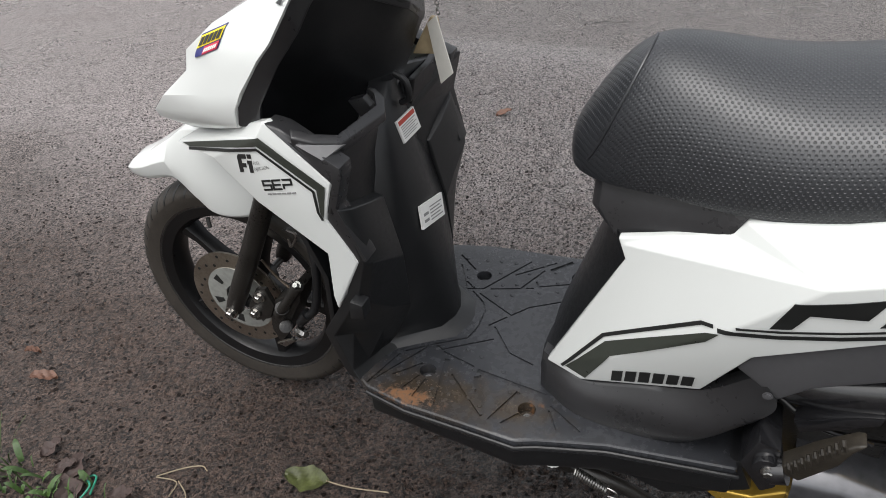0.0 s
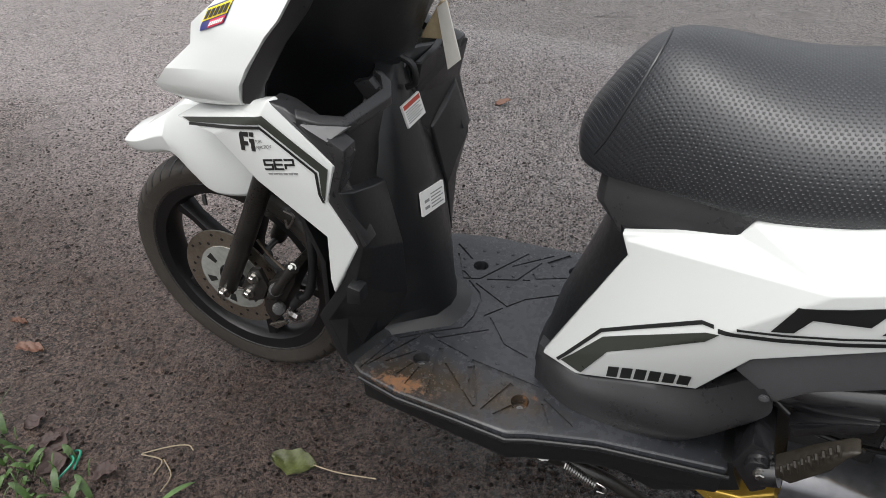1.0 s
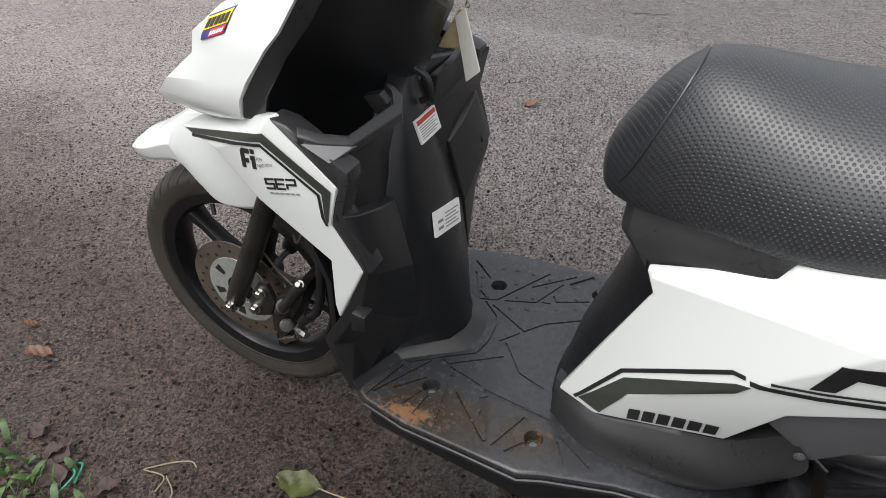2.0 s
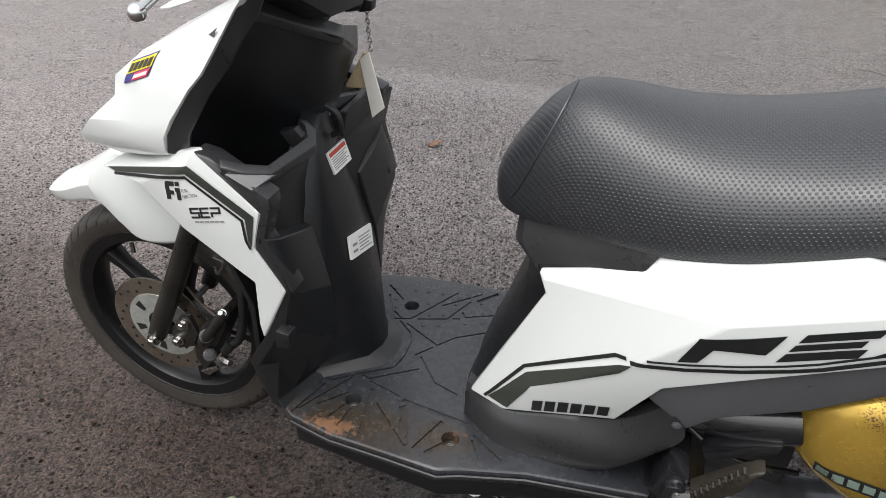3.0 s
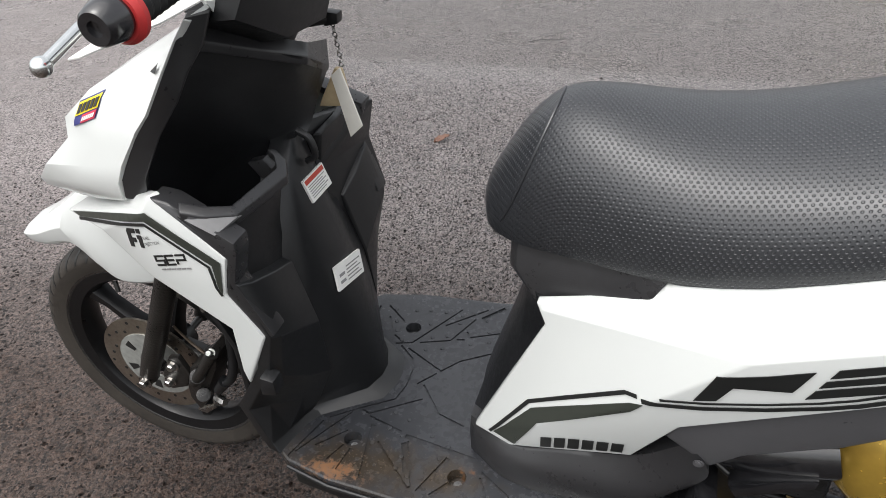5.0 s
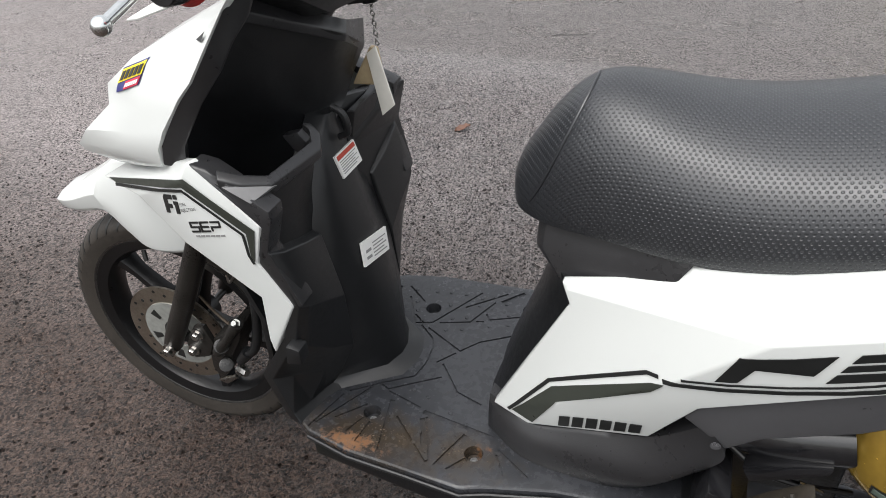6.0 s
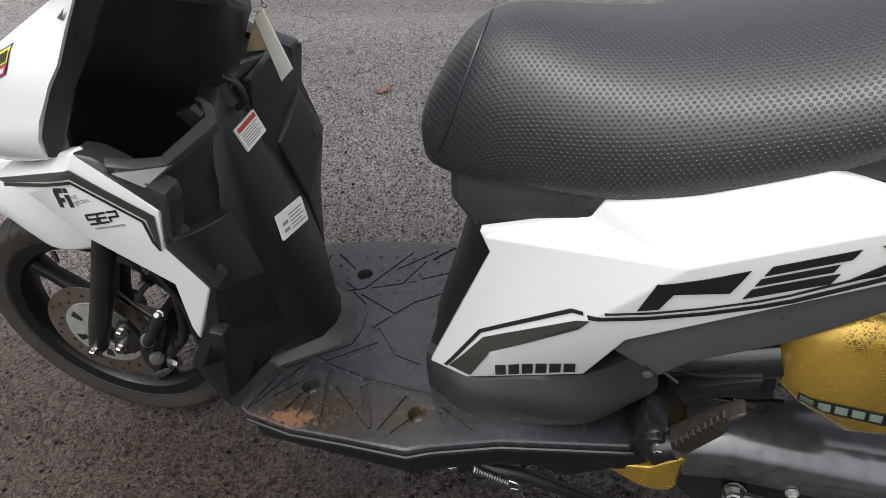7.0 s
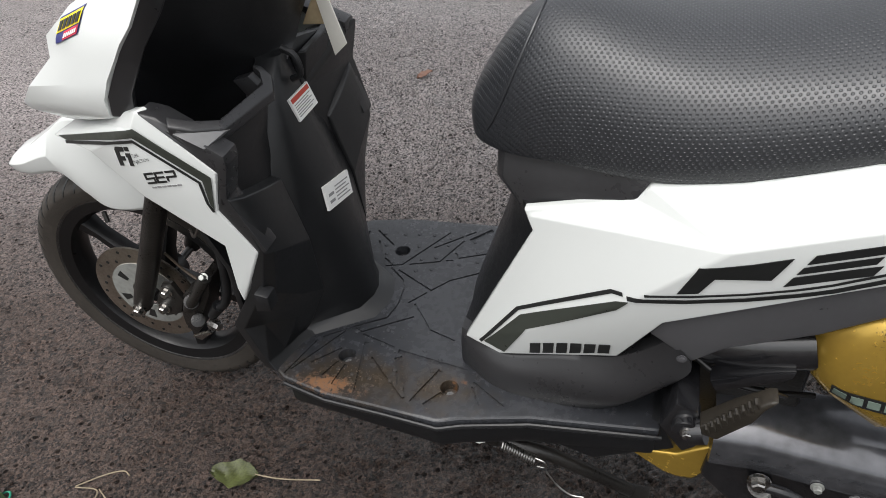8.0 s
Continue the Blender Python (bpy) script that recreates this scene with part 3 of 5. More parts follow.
# black side of the tunnel, under the white fairing
LOW = [[(0.602, -0.104, 0.347), (0.664, -0.130, 0.337), (0.742, -0.141, 0.364), (0.822, -0.152, 0.392), (0.880, -0.176, 0.462)],
       [(0.600, -0.106, 0.325), (0.662, -0.142, 0.318), (0.745, -0.158, 0.332), (0.830, -0.168, 0.352), (0.906, -0.177, 0.420)],
       [(0.599, -0.106, 0.300), (0.660, -0.145, 0.294), (0.745, -0.160, 0.300), (0.828, -0.166, 0.318), (0.892, -0.171, 0.382)],
       [(0.598, -0.104, 0.274), (0.660, -0.143, 0.274), (0.745, -0.153, 0.274), (0.815, -0.151, 0.284), (0.868, -0.158, 0.342)]]
part("tunnel_side", skin(LOW, 5, (0, 0.02, 0)), TRIM, scooter, "black plastic tunnel side", 60)
part("tunnel_side", skin([mirror(r) for r in LOW], 5, (0, -0.02, 0)), TRIM, scooter, "black plastic tunnel side", 60)
bolt("clip", (0.893, -0.180, 0.436), (0, -1, 0), 0.0042, 0.002, GREY, scooter)

# tunnel front, below the seat
rings = []
for z, c0, c1, c2, w in ((0.270, 0.578, 0.585, 0.606, 0.110), (0.300, 0.590, 0.596, 0.612, 0.112), (0.36, 0.602, 0.608, 0.624, 0.114), (0.46, 0.637, 0.645, 0.668, 0.113),
                         (0.540, 0.662, 0.672, 0.704, 0.114), (0.572, 0.664, 0.674, 0.700, 0.106)):
    half = [(c2 + 0.03, -w), (c2, -w), (c1, -0.065), (c0, -0.02)]
    rings.append([(x, y, z) for x, y in half] + [(x, -y, z) for x, y in half[::-1]])
part("tunnel_front", bevel(loft(rings), 0.004), BLACK, scooter, "matt black tunnel front", 45)

# black cowl between tunnel and seat
BASE = [(0.652, -0.040, 0.648), (0.648, -0.050, 0.578), (0.690, -0.092, 0.560), (0.820, -0.131, 0.617), (0.835, -0.128, 0.643), (0.790, -0.108, 0.650), (0.660, -0.070, 0.588), (0.662, -0.052, 0.648)]
BASE_F = [(1, 2, 6), (2, 3, 6), (6, 3, 4, 5), (6, 5, 7), (0, 1, 6, 7)]
part("seat_cowl", shell(BASE, BASE_F, (0, 0.03, 0), 0.002), TRIM, scooter, "black plastic cowl under the seat")
part("seat_cowl", shell(mirror(BASE), BASE_F, (0, -0.03, 0), 0.002), TRIM, scooter, "black plastic cowl under the seat")
part("seat_cowl", prism([(0.646, 0.575), (0.69, 0.563), (0.69, 0.66), (0.653, 0.66)], "y", -0.046, 0.046, 0.004), TRIM, scooter)
REARIN = [(1.032, -0.146, 0.704), (1.080, -0.152, 0.692), (1.350, -0.146, 0.835), (1.350, -0.140, 0.860)]
part("rear_insert", shell(REARIN, [(0, 1, 2, 3)], (0, 0.02, 0), 0.003), TRIM, scooter)
part("rear_insert", shell(mirror(REARIN), [(0, 1, 2, 3)], (0, -0.02, 0), 0.003), TRIM, scooter)
part("tail_core", loft([[(0.80, -0.12, 0.45), (0.80, 0.12, 0.45), (0.80, 0.12, 0.60), (0.80, -0.12, 0.60)], [(1.35, -0.12, 0.70), (1.35, 0.12, 0.70), (1.35, 0.12, 0.83), (1.35, -0.12, 0.83)]]), GRIME, scooter)


# seat: one skin, unrolled for its dimples
def seat_mesh():
    st = [  # x, half width, top, bottom edge, fullness
        (0.612, 0.022, 0.668, 0.634, 2.0), (0.618, 0.040, 0.685, 0.628, 2.1), (0.630, 0.052, 0.706, 0.624, 2.2), (0.650, 0.064, 0.738, 0.623, 2.3), (0.672, 0.076, 0.766, 0.625, 2.4),
        (0.695, 0.088, 0.784, 0.630, 2.4), (0.720, 0.099, 0.791, 0.635, 2.4), (0.760, 0.113, 0.789, 0.639, 2.4), (0.810, 0.128, 0.781, 0.641, 2.4),
        (0.860, 0.139, 0.777, 0.645, 2.4), (0.910, 0.146, 0.779, 0.655, 2.4), (0.965, 0.150, 0.786, 0.672, 2.4), (1.030, 0.152, 0.798, 0.694, 2.4),
        (1.080, 0.152, 0.812, 0.714, 2.4), (1.140, 0.150, 0.835, 0.740, 2.4), (1.220, 0.142, 0.855, 0.775, 2.4), (1.300, 0.125, 0.866, 0.808, 2.3), (1.350, 0.09, 0.866, 0.83, 2.2)]
    # finer stations
    fine = []
    for (a, b) in zip(st, st[1:]):
        for k in range(3):
            t = k / 3
            fine.append([p + (q - p) * t for p, q in zip(a, b)])
    fine.append(list(st[-1]))
    for _ in range(2):
        fine = [fine[0]] + [[(a[i] + 2 * b[i] + c[i]) / 4 for i in range(5)] for a, b, c in zip(fine, fine[1:], fine[2:])] + [fine[-1]]
    bm = bmesh.new()
    uv = bm.loops.layers.uv.new("unrolled")
    n, rows, dist = 40, [], []
    for x, w, zt, zb, e in fine:
        pts = [Vector((x, -w * 0.8, zb + 0.004)), Vector((x, -w * 0.96, zb))]
        for i in range(n + 1):
            a = math.pi * i / n
            c, s = math.cos(a), math.sin(a)
            yy = -w * math.copysign(abs(c) ** (2 / e), c) * (1 - 0.09 * (s ** 3))
            h = s ** (2 / (e + 0.4)) if s > 0 else 0
            pts.append(Vector((x, yy, zb + 0.012 + (zt - zb - 0.012) * h)))
        pts += [Vector((x, w * 0.96, zb)), Vector((x, w * 0.8, zb + 0.004))]
        d = [0]
        for p, q in zip(pts, pts[1:]):
            d.append(d[-1] + (q - p).length)
        mid = d[len(d) // 2]
        rows.append([bm.verts.new(p) for p in pts])
        dist.append([k - mid for k in d])
    along = [0]
    for a, b in zip(fine, fine[1:]):
        along.append(along[-1] + math.hypot(b[0] - a[0], (b[2] - a[2]) * 0.8))
    for r in range(len(rows) - 1):
        for j in range(len(rows[0]) - 1):
            f = bm.faces.new((rows[r][j], rows[r][j + 1], rows[r + 1][j + 1], rows[r + 1][j]))
            for lp, (rr, jj) in zip(f.loops, ((r, j), (r, j + 1), (r + 1, j + 1), (r + 1, j))):
                lp[uv].uv = (along[rr] + 2, dist[rr][jj] + 2)
    bm.faces.new([v for v in rows[0]])
    bm.faces.new([v for v in rows[-1][::-1]])
    for r in range(len(rows) - 1):
        bm.faces.new((rows[r][0], rows[r + 1][0], rows[r + 1][-1], rows[r][-1]))
    return bm, fine


sbm, stations = seat_mesh()
seat = part("seat", sbm, SEATMAT, scooter, "long black dimpled vinyl seat", 60)


def seat_point(x, a, out=0.0):
    """A point on the seat's skin at station x and angle a round it."""
    for p, q in zip(stations, stations[1:]):
        if p[0] <= x <= q[0]:
            t = (x - p[0]) / (q[0] - p[0])
            _, w, zt, zb, e = [m + (k - m) * t for m, k in zip(p, q)]
            c, s = math.cos(a), math.sin(a)
            return Vector((x, -(w + out) * math.copysign(abs(c) ** (2 / e), c) * (1 - 0.09 * s ** 3), zb + 0.012 + (zt + out - zb - 0.012) * s ** (2 / (e + 0.4))))


seam = [seat_point(0.632 + 0.068 * math.sin(math.pi * (0.02 + 0.96 * i / 40)) ** 0.8, math.pi * (0.02 + 0.96 * i / 40), 0.0004) for i in range(41)]
part("seam", tube(seam, 0.0016, 6), SEATMAT, seat, "stitched seam round the seat nose")

# floor
FL = [(0.290, -0.155), (0.345, -0.192), (0.418, -0.208), (0.510, -0.213), (0.592, -0.219), (0.622, -0.207), (0.714, -0.184), (0.885, -0.166), (0.885, -0.10)]
floor_out = FL + [(x, -y) for x, y in FL[::-1]]


def sunk(bm, cutters):
    """The mesh with the cutters taken out of it."""
    obs = []
    for nm, b in (("body", bm), ("cutter", cutters)):
        bmesh.ops.recalc_face_normals(b, faces=b.faces)
        me = bpy.data.meshes.new(nm)
        b.to_mesh(me)
        b.free()
        ob = bpy.data.objects.new(nm, me)
        scene.collection.objects.link(ob)
        obs.append(ob)
    md = obs[0].modifiers.new("cut", "BOOLEAN")
    md.object, md.operation, md.solver, md.use_self = obs[1], "DIFFERENCE", "EXACT", True
    me = bpy.data.meshes.new_from_object(obs[0].evaluated_get(bpy.context.evaluated_depsgraph_get()))
    for ob in obs:
        bpy.data.objects.remove(ob)
    out = bmesh.new()
    out.from_mesh(me)
    return out


GROOVES = [[(0.351, 0.158), (0.357, 0.121)], [(0.367, 0.162), (0.408, 0.128)], [(0.378, 0.135), (0.411, 0.072), (0.440, 0.081), (0.499, 0.180)], [(0.452, 0.084), (0.502, 0.101), (0.529, 0.162)],
           [(0.482, 0.134), (0.544, 0.190)], [(0.511, 0.105), (0.524, 0.108)], [(0.523, 0.128), (0.531, 0.115), (0.582, 0.138)], [(0.438, 0.067), (0.508, 0.029), (0.532, 0.058), (0.583, 0.090)],
           [(0.480, -0.006), (0.503, 0.023)], [(0.491, -0.006), (0.532, -0.056), (0.576, -0.070)], [(0.499, -0.034), (0.428, -0.082), (0.411, -0.075)], [(0.432, -0.086), (0.490, -0.102)],
           [(0.424, 0.070), (0.452, 0.046), (0.463, 0.024), (0.465, -0.012), (0.458, -0.044), (0.412, -0.074), (0.372, -0.104)], [(0.404, 0.092), (0.424, 0.078)],
           [(0.406, -0.079), (0.350, -0.176)], [(0.366, -0.112), (0.343, -0.186)], [(0.374, -0.158), (0.410, -0.120)], [(0.401, -0.177), (0.415, -0.146)],
           [(0.462, -0.128), (0.531, -0.192), (0.536, -0.188), (0.505, -0.116)], [(0.624, -0.141), (0.676, -0.174)], [(0.624, -0.150), (0.642, -0.182)]]
CHANNELS = [[(0.444, -0.100), (0.462, -0.194)], [(0.498, -0.108), (0.612, -0.124)], [(0.500, -0.120), (0.520, -0.168)], [(0.547, -0.194), (0.572, -0.130)], [(0.566, -0.196), (0.586, -0.170)],
            [(0.430, -0.150), (0.424, -0.190)], [(0.540, 0.165), (0.572, 0.200)]]
WELLS = ((0.4235, -0.132), (0.429, 0.116), (0.593, -0.158), (0.593, 0.160))
cutters = None
for lines, wide, deep in ((GROOVES, 0.0032, 0.0030), (CHANNELS, 0.0080, 0.0032)):
    for line in lines:
        c = prism(band(line, wide), "z", 0.275 - deep, 0.279, 0)
        cutters = c if cutters is None else join(cutters, c)
for x, y in WELLS:
    cutters = join(cutters, tube([(x, y, 0.257), (x, y, 0.2730), (x, y, 0.279)], [0.0118, 0.0126, 0.0155], 28))
board = part("footboard", sunk(prism(floor_out, "z", 0.248, 0.275, 0.006, 3), cutters), FLOORMAT, scooter, "dark grooved footboard with dried rusty mud")
lipo = [(0.346, -0.196), (0.418, -0.212), (0.510, -0.217), (0.593, -0.223), (0.624, -0.211), (0.715, -0.188), (0.888, -0.170)]
lip_path = [(x, y, 0.2645) for x, y in lipo]
part("rim", tube(lip_path, 0.0032, 8), BLACK, board)
part("rim", tube(mirror(lip_path), 0.0032, 8), BLACK, board)
SK = [(0.335, -0.17), (0.345, -0.184), (0.592, -0.211), (0.620, -0.200), (0.714, -0.176), (0.883, -0.158), (0.883, -0.13)]
part("skirt", prism(SK + [(x, -y) for x, y in SK[::-1]], "z", 0.205, 0.249, 0.01, 2), BLACK, scooter, "black skirt under the footboard")
part("skirt_end", prism([(0.74, 0.255), (0.893, 0.278), (0.893, 0.262), (0.91, 0.225), (0.80, 0.165), (0.70, 0.20)], "y", -0.155, 0.155, 0.006), BLACK, scooter)


for x, y in ((0.383, 0.155), (0.420, 0.160), (0.404, 0.103), (0.420, 0.083), (0.455, 0.132), (0.473, 0.167), (0.470, 0.100), (0.493, 0.109), (0.505, 0.145), (0.504, 0.165), (0.549, 0.162),
             (0.468, 0.070), (0.494, 0.079), (0.537, 0.099), (0.566, 0.111), (0.395, 0.125), (0.445, 0.165), (0.525, 0.175), (0.56, 0.135)):
    for s in (1, -1):
        part("stud", turned([(0.0004, 0.0016), (0.0030, 0.0015), (0.0040, 0), (0.0004, 0)], (x, s * y, 0.2748), 8, (0.2, 0, 1)), FLOORMAT, board)
for x, y in WELLS:
    part("screw", turned([(0.0003, 0), (0.0062, 0), (0.0058, 0.0018), (0.0030, 0.0026), (0.0024, 0.0012), (0.0003, 0.0012)], (x, y, 0.2572), 16, (0, 0, 1)), FACET, board, "worn grey screw")

# ------------------------------------------------ front: white leg shield wing
WING = [(0.022, -0.100, 0.606), (0.265, -0.190, 0.715), (0.352, -0.198, 0.645), (0.332, -0.194, 0.585), (0.367, -0.190, 0.518), (0.318, -0.186, 0.420),
        (0.316, -0.188, 0.446), (0.322, -0.190, 0.524), (0.222, -0.186, 0.588), (0.1374, -0.156, 0.626), (0.250, -0.194, 0.690), (0.246, -0.178, 0.706), (0.075, -0.085, 0.636)]
WING_F = [(0, 10, 9), (0, 12, 11, 1, 10), (10, 1, 2, 3), (10, 3, 8, 9), (3, 4, 7, 8), (4, 5, 6, 7)]
wing_skin = Surf(WING, [f for i, f in enumerate(WING_F) if i != 1] + [(0, 1, 10)])
wing = part("leg_shield", shell(WING, WING_F, (0.004, 0.014, 0), 0.0025, 2), WHITE, scooter, "glossy white leg shield wing with dark stripes", 45)
part("leg_shield", shell(mirror(WING), WING_F, (0.004, -0.014, 0), 0.0025, 2), WHITE, scooter, "glossy white leg shield wing", 45)
part("stripe", wing_skin.decal([[(0.045, 0.6145), (0.256, 0.694), (0.344, 0.639), (0.331, 0.588), (0.328, 0.596), (0.330, 0.632), (0.251, 0.682), (0.070, 0.6175)]]), OLIVE, wing)
part("stripe", wing_skin.decal([band([(0.066, 0.6135), (0.249, 0.6765), (0.3245, 0.6285), (0.3245, 0.596), (0.329, 0.584)], 0.0036)]), INK, wing)
FI = [[(0, 0), (0.30, 0), (0.30, 0.28), (0.62, 0.28), (0.62, 0.50), (0.30, 0.50), (0.30, 0.76), (0.72, 0.76), (0.72, 1), (0.12, 1), (0, 0.86)], [(0.86, 0), (1.14, 0), (1.14, 0.66), (0.78, 0.66), (0.78, 0.46), (0.86, 0.46)], [(0.84, 0.78), (1.14, 0.78), (1.14, 1), (0.84, 1)]]
part("lettering", wing_skin.decal(place_glyphs(FI, (0.200, 0.627), (0.0275, 0.0085), (0.0015, 0.0275)), lift=0.0010), INK, wing, "black Fi lettering")


def word(text, o, ux, uz, skin, material, parent, label="", bold=0.0):
    """A word in the built-in font, laid on a skin."""
    cu = bpy.data.curves.new("word", "FONT")
    cu.body, cu.size, cu.offset = text, 1.0, bold
    ob = bpy.data.objects.new("word", cu)
    scene.collection.objects.link(ob)
    me = bpy.data.meshes.new_from_object(ob.evaluated_get(bpy.context.evaluated_depsgraph_get()))
    bpy.data.objects.remove(ob)
    bm = bmesh.new()
    bm.from_mesh(me)
    wide = max(v.co.x for v in bm.verts)
    for v in bm.verts:
        a, b = v.co.x / wide, v.co.y / 0.7
        x, z = o[0] + a * ux[0] + b * uz[0], o[1] + a * ux[1] + b * uz[1]
        v.co = (x, skin.y(x, z) - 0.0012, z)
    return part("lettering", bm, material, parent, label)


word("FUEL", (0.236, 0.6505), (0.012, 0.0039), (0.0004, 0.0050), wing_skin, INK, wing)
word("INJECTION", (0.235, 0.6415), (0.026, 0.0084), (0.0004, 0.0050), wing_skin, INK, wing)
SEP = [[(0.30, 1), (0.02, 1), (0.02, 0.5), (0.28, 0.5), (0.28, 0), (0.0, 0)], [(0.64, 1), (0.36, 1), (0.36, 0), (0.64, 0)], [(0.37, 0.5), (0.62, 0.5)], [(0.70, 1), (0.99, 1), (0.99, 0.45), (0.71, 0.45), (0.71, 0)]]
part("lettering", wing_skin.decal([band(line, 0.0027) for line in place_glyphs(SEP, (0.242, 0.6125), (0.0500, 0.0136), (0.0, 0.0140))], lift=0.0010), INK, wing, "black SEP lettering")
part("fine_print", wing_skin.decal([band([(0.246 + 0.0085 * i, 0.6065 + 0.0023 * i), (0.2525 + 0.0085 * i, 0.6083 + 0.0023 * i)], 0.0022) for i in range(6)], lift=0.0010), PRINT, wing)

# dark trim along the wing's rear edge
TR = [(0.266, -0.192, 0.714), (0.286, -0.187, 0.707), (0.369, -0.197, 0.669), (0.369, -0.197, 0.655), (0.351, -0.193, 0.604), (0.381, -0.188, 0.522), (0.369, -0.188, 0.517), (0.333, -0.192, 0.584), (0.3535, -0.197, 0.645)]
TR_F = [(0, 1, 2, 8), (2, 3, 8), (3, 4, 7, 8), (4, 5, 6, 7)]
part("edge_trim", shell(TR, TR_F, (0, 0.03, 0), 0.003), TRIM, scooter)
part("edge_trim", shell(mirror(TR), TR_F, (0, -0.03, 0), 0.003), TRIM, scooter)

# inner leg shield: pocket face, knee panel down to the floor, pocket lip and column cover
POCKET = [[(0.300, -0.192, 0.694), (0.354, -0.162, 0.681), (0.360, -0.110, 0.678), (0.357, -0.056, 0.675)],
          [(0.352, -0.195, 0.650), (0.352, -0.165, 0.638), (0.352, -0.120, 0.624), (0.342, -0.060, 0.615)],
          [(0.345, -0.194, 0.594), (0.348, -0.165, 0.584), (0.350, -0.125, 0.568), (0.344, -0.075, 0.550)]]
KNEE = [[(0.342, -0.192, 0.606), (0.348, -0.165, 0.595), (0.350, -0.125, 0.580), (0.345, -0.083, 0.563)],
        [(0.353, -0.192, 0.602), (0.361, -0.173, 0.594), (0.364, -0.125, 0.576), (0.359, -0.083, 0.559)],
        [(0.376, -0.189, 0.519), (0.382, -0.175, 0.511), (0.380, -0.125, 0.481), (0.381, -0.085, 0.458)],
        [(0.357, -0.188, 0.452), (0.362, -0.170, 0.430), (0.373, -0.125, 0.388), (0.385, -0.088, 0.366)],
        [(0.297, -0.181, 0.356), (0.318, -0.160, 0.349), (0.348, -0.122, 0.330), (0.360, -0.098, 0.309)],
        [(0.320, -0.183, 0.290), (0.329, -0.147, 0.285), (0.336, -0.118, 0.283), (0.346, -0.096, 0.284)],
        [(0.330, -0.185, 0.2735), (0.339, -0.151, 0.2735), (0.347, -0.124, 0.2735), (0.360, -0.104, 0.2735)]]


def moulded(rows, thick, wide=0.009, seg=4):
    """A panel of flat facets with softly rounded creases."""
    k = len(rows[0])
    return shell([p for r in rows for p in r], [(k * i + j, k * i + j + 1, k * i + k + j + 1, k * i + k + j) for i in range(len(rows) - 1) for j in range(k - 1)], thick, wide, seg)


for sgn in (1, -1):
    part("pocket_wall", moulded([[(x, sgn * y, z) for x, y, z in r] for r in POCKET], (-0.012, 0.003 * sgn, 0), 0.003), BLACK, scooter, "matt black pocket front", 60)
    part("knee_panel", moulded([[(x, sgn * y, z) for x, y, z in r] for r in KNEE], (-0.020, 0.004 * sgn, 0)), BLACK, scooter, "matt black inner leg shield", 60)
LIP_IN = [(0.296, -0.180, 0.706), (0.325, -0.172, 0.699), (0.347, -0.155, 0.692), (0.353, -0.060, 0.688), (0.345, -0.048, 0.700), (0.335, -0.046, 0.706)]
LIP_OUT = [(0.304, -0.193, 0.700), (0.330, -0.184, 0.692), (0.357, -0.162, 0.684), (0.365, -0.058, 0.677), (0.357, -0.040, 0.690), (0.342, -0.036, 0.700)]
part("pocket_lip", shell(LIP_IN + LIP_OUT, [(i, i + 1, i + 7, i + 6) for i in range(5)], (-0.001, 0.001, -0.014), 0.0028, 3), TRIM, scooter, "grey rounded pocket lip", 60)
part("lip_facet", shell([(0.311, -0.197, 0.694), (0.359, -0.164, 0.683), (0.347, -0.197, 0.677)], [(0, 1, 2)], (0, 0.01, -0.004), 0.001), FACET, scooter, "pale grey triangular facet")

cols = []
for z, half in ((0.2735, ((0.300, -0.150), (0.352, -0.110), (0.443, -0.048), (0.454, -0.012))), (0.2775, ((0.300, -0.142), (0.349, -0.104), (0.429, -0.047), (0.441, -0.012))),
                (0.287, ((0.300, -0.132), (0.346, -0.097), (0.412, -0.044), (0.424, -0.012))), (0.310, ((0.300, -0.125), (0.356, -0.094), (0.408, -0.043), (0.419, -0.015))),
                (0.366, ((0.300, -0.120), (0.384, -0.088), (0.402, -0.045), (0.4095, -0.018))), (0.460, ((0.290, -0.115), (0.376, -0.085), (0.386, -0.044), (0.3925, -0.020))),
                (0.560, ((0.270, -0.105), (0.350, -0.083), (0.364, -0.044), (0.3705, -0.020))), (0.600, ((0.260, -0.090), (0.334, -0.070), (0.354, -0.044), (0.3605, -0.020)))):
    cols.append([(a, b, z) for a, b in half] + [(a, -b, z) for a, b in half[::-1]])
for z, ring in ((0.650, ((0.312, -0.046), (0.325, -0.042), (0.342, -0.032), (0.3485, -0.016), (0.3485, 0.020), (0.342, 0.044), (0.322, 0.060), (0.25, 0.08))),
                (0.688, ((0.312, 0.000), (0.322, 0.004), (0.334, 0.010), (0.340, 0.016), (0.340, 0.024), (0.334, 0.044), (0.312, 0.058), (0.25, 0.075)))):
    cols.append([(a, b, z) for a, b in ring])
column = part("column_cover", bevel(loft(cols), 0.006, 3, 12), BLACK, scooter, "matt black centre column cover flaring into the floor", 45)

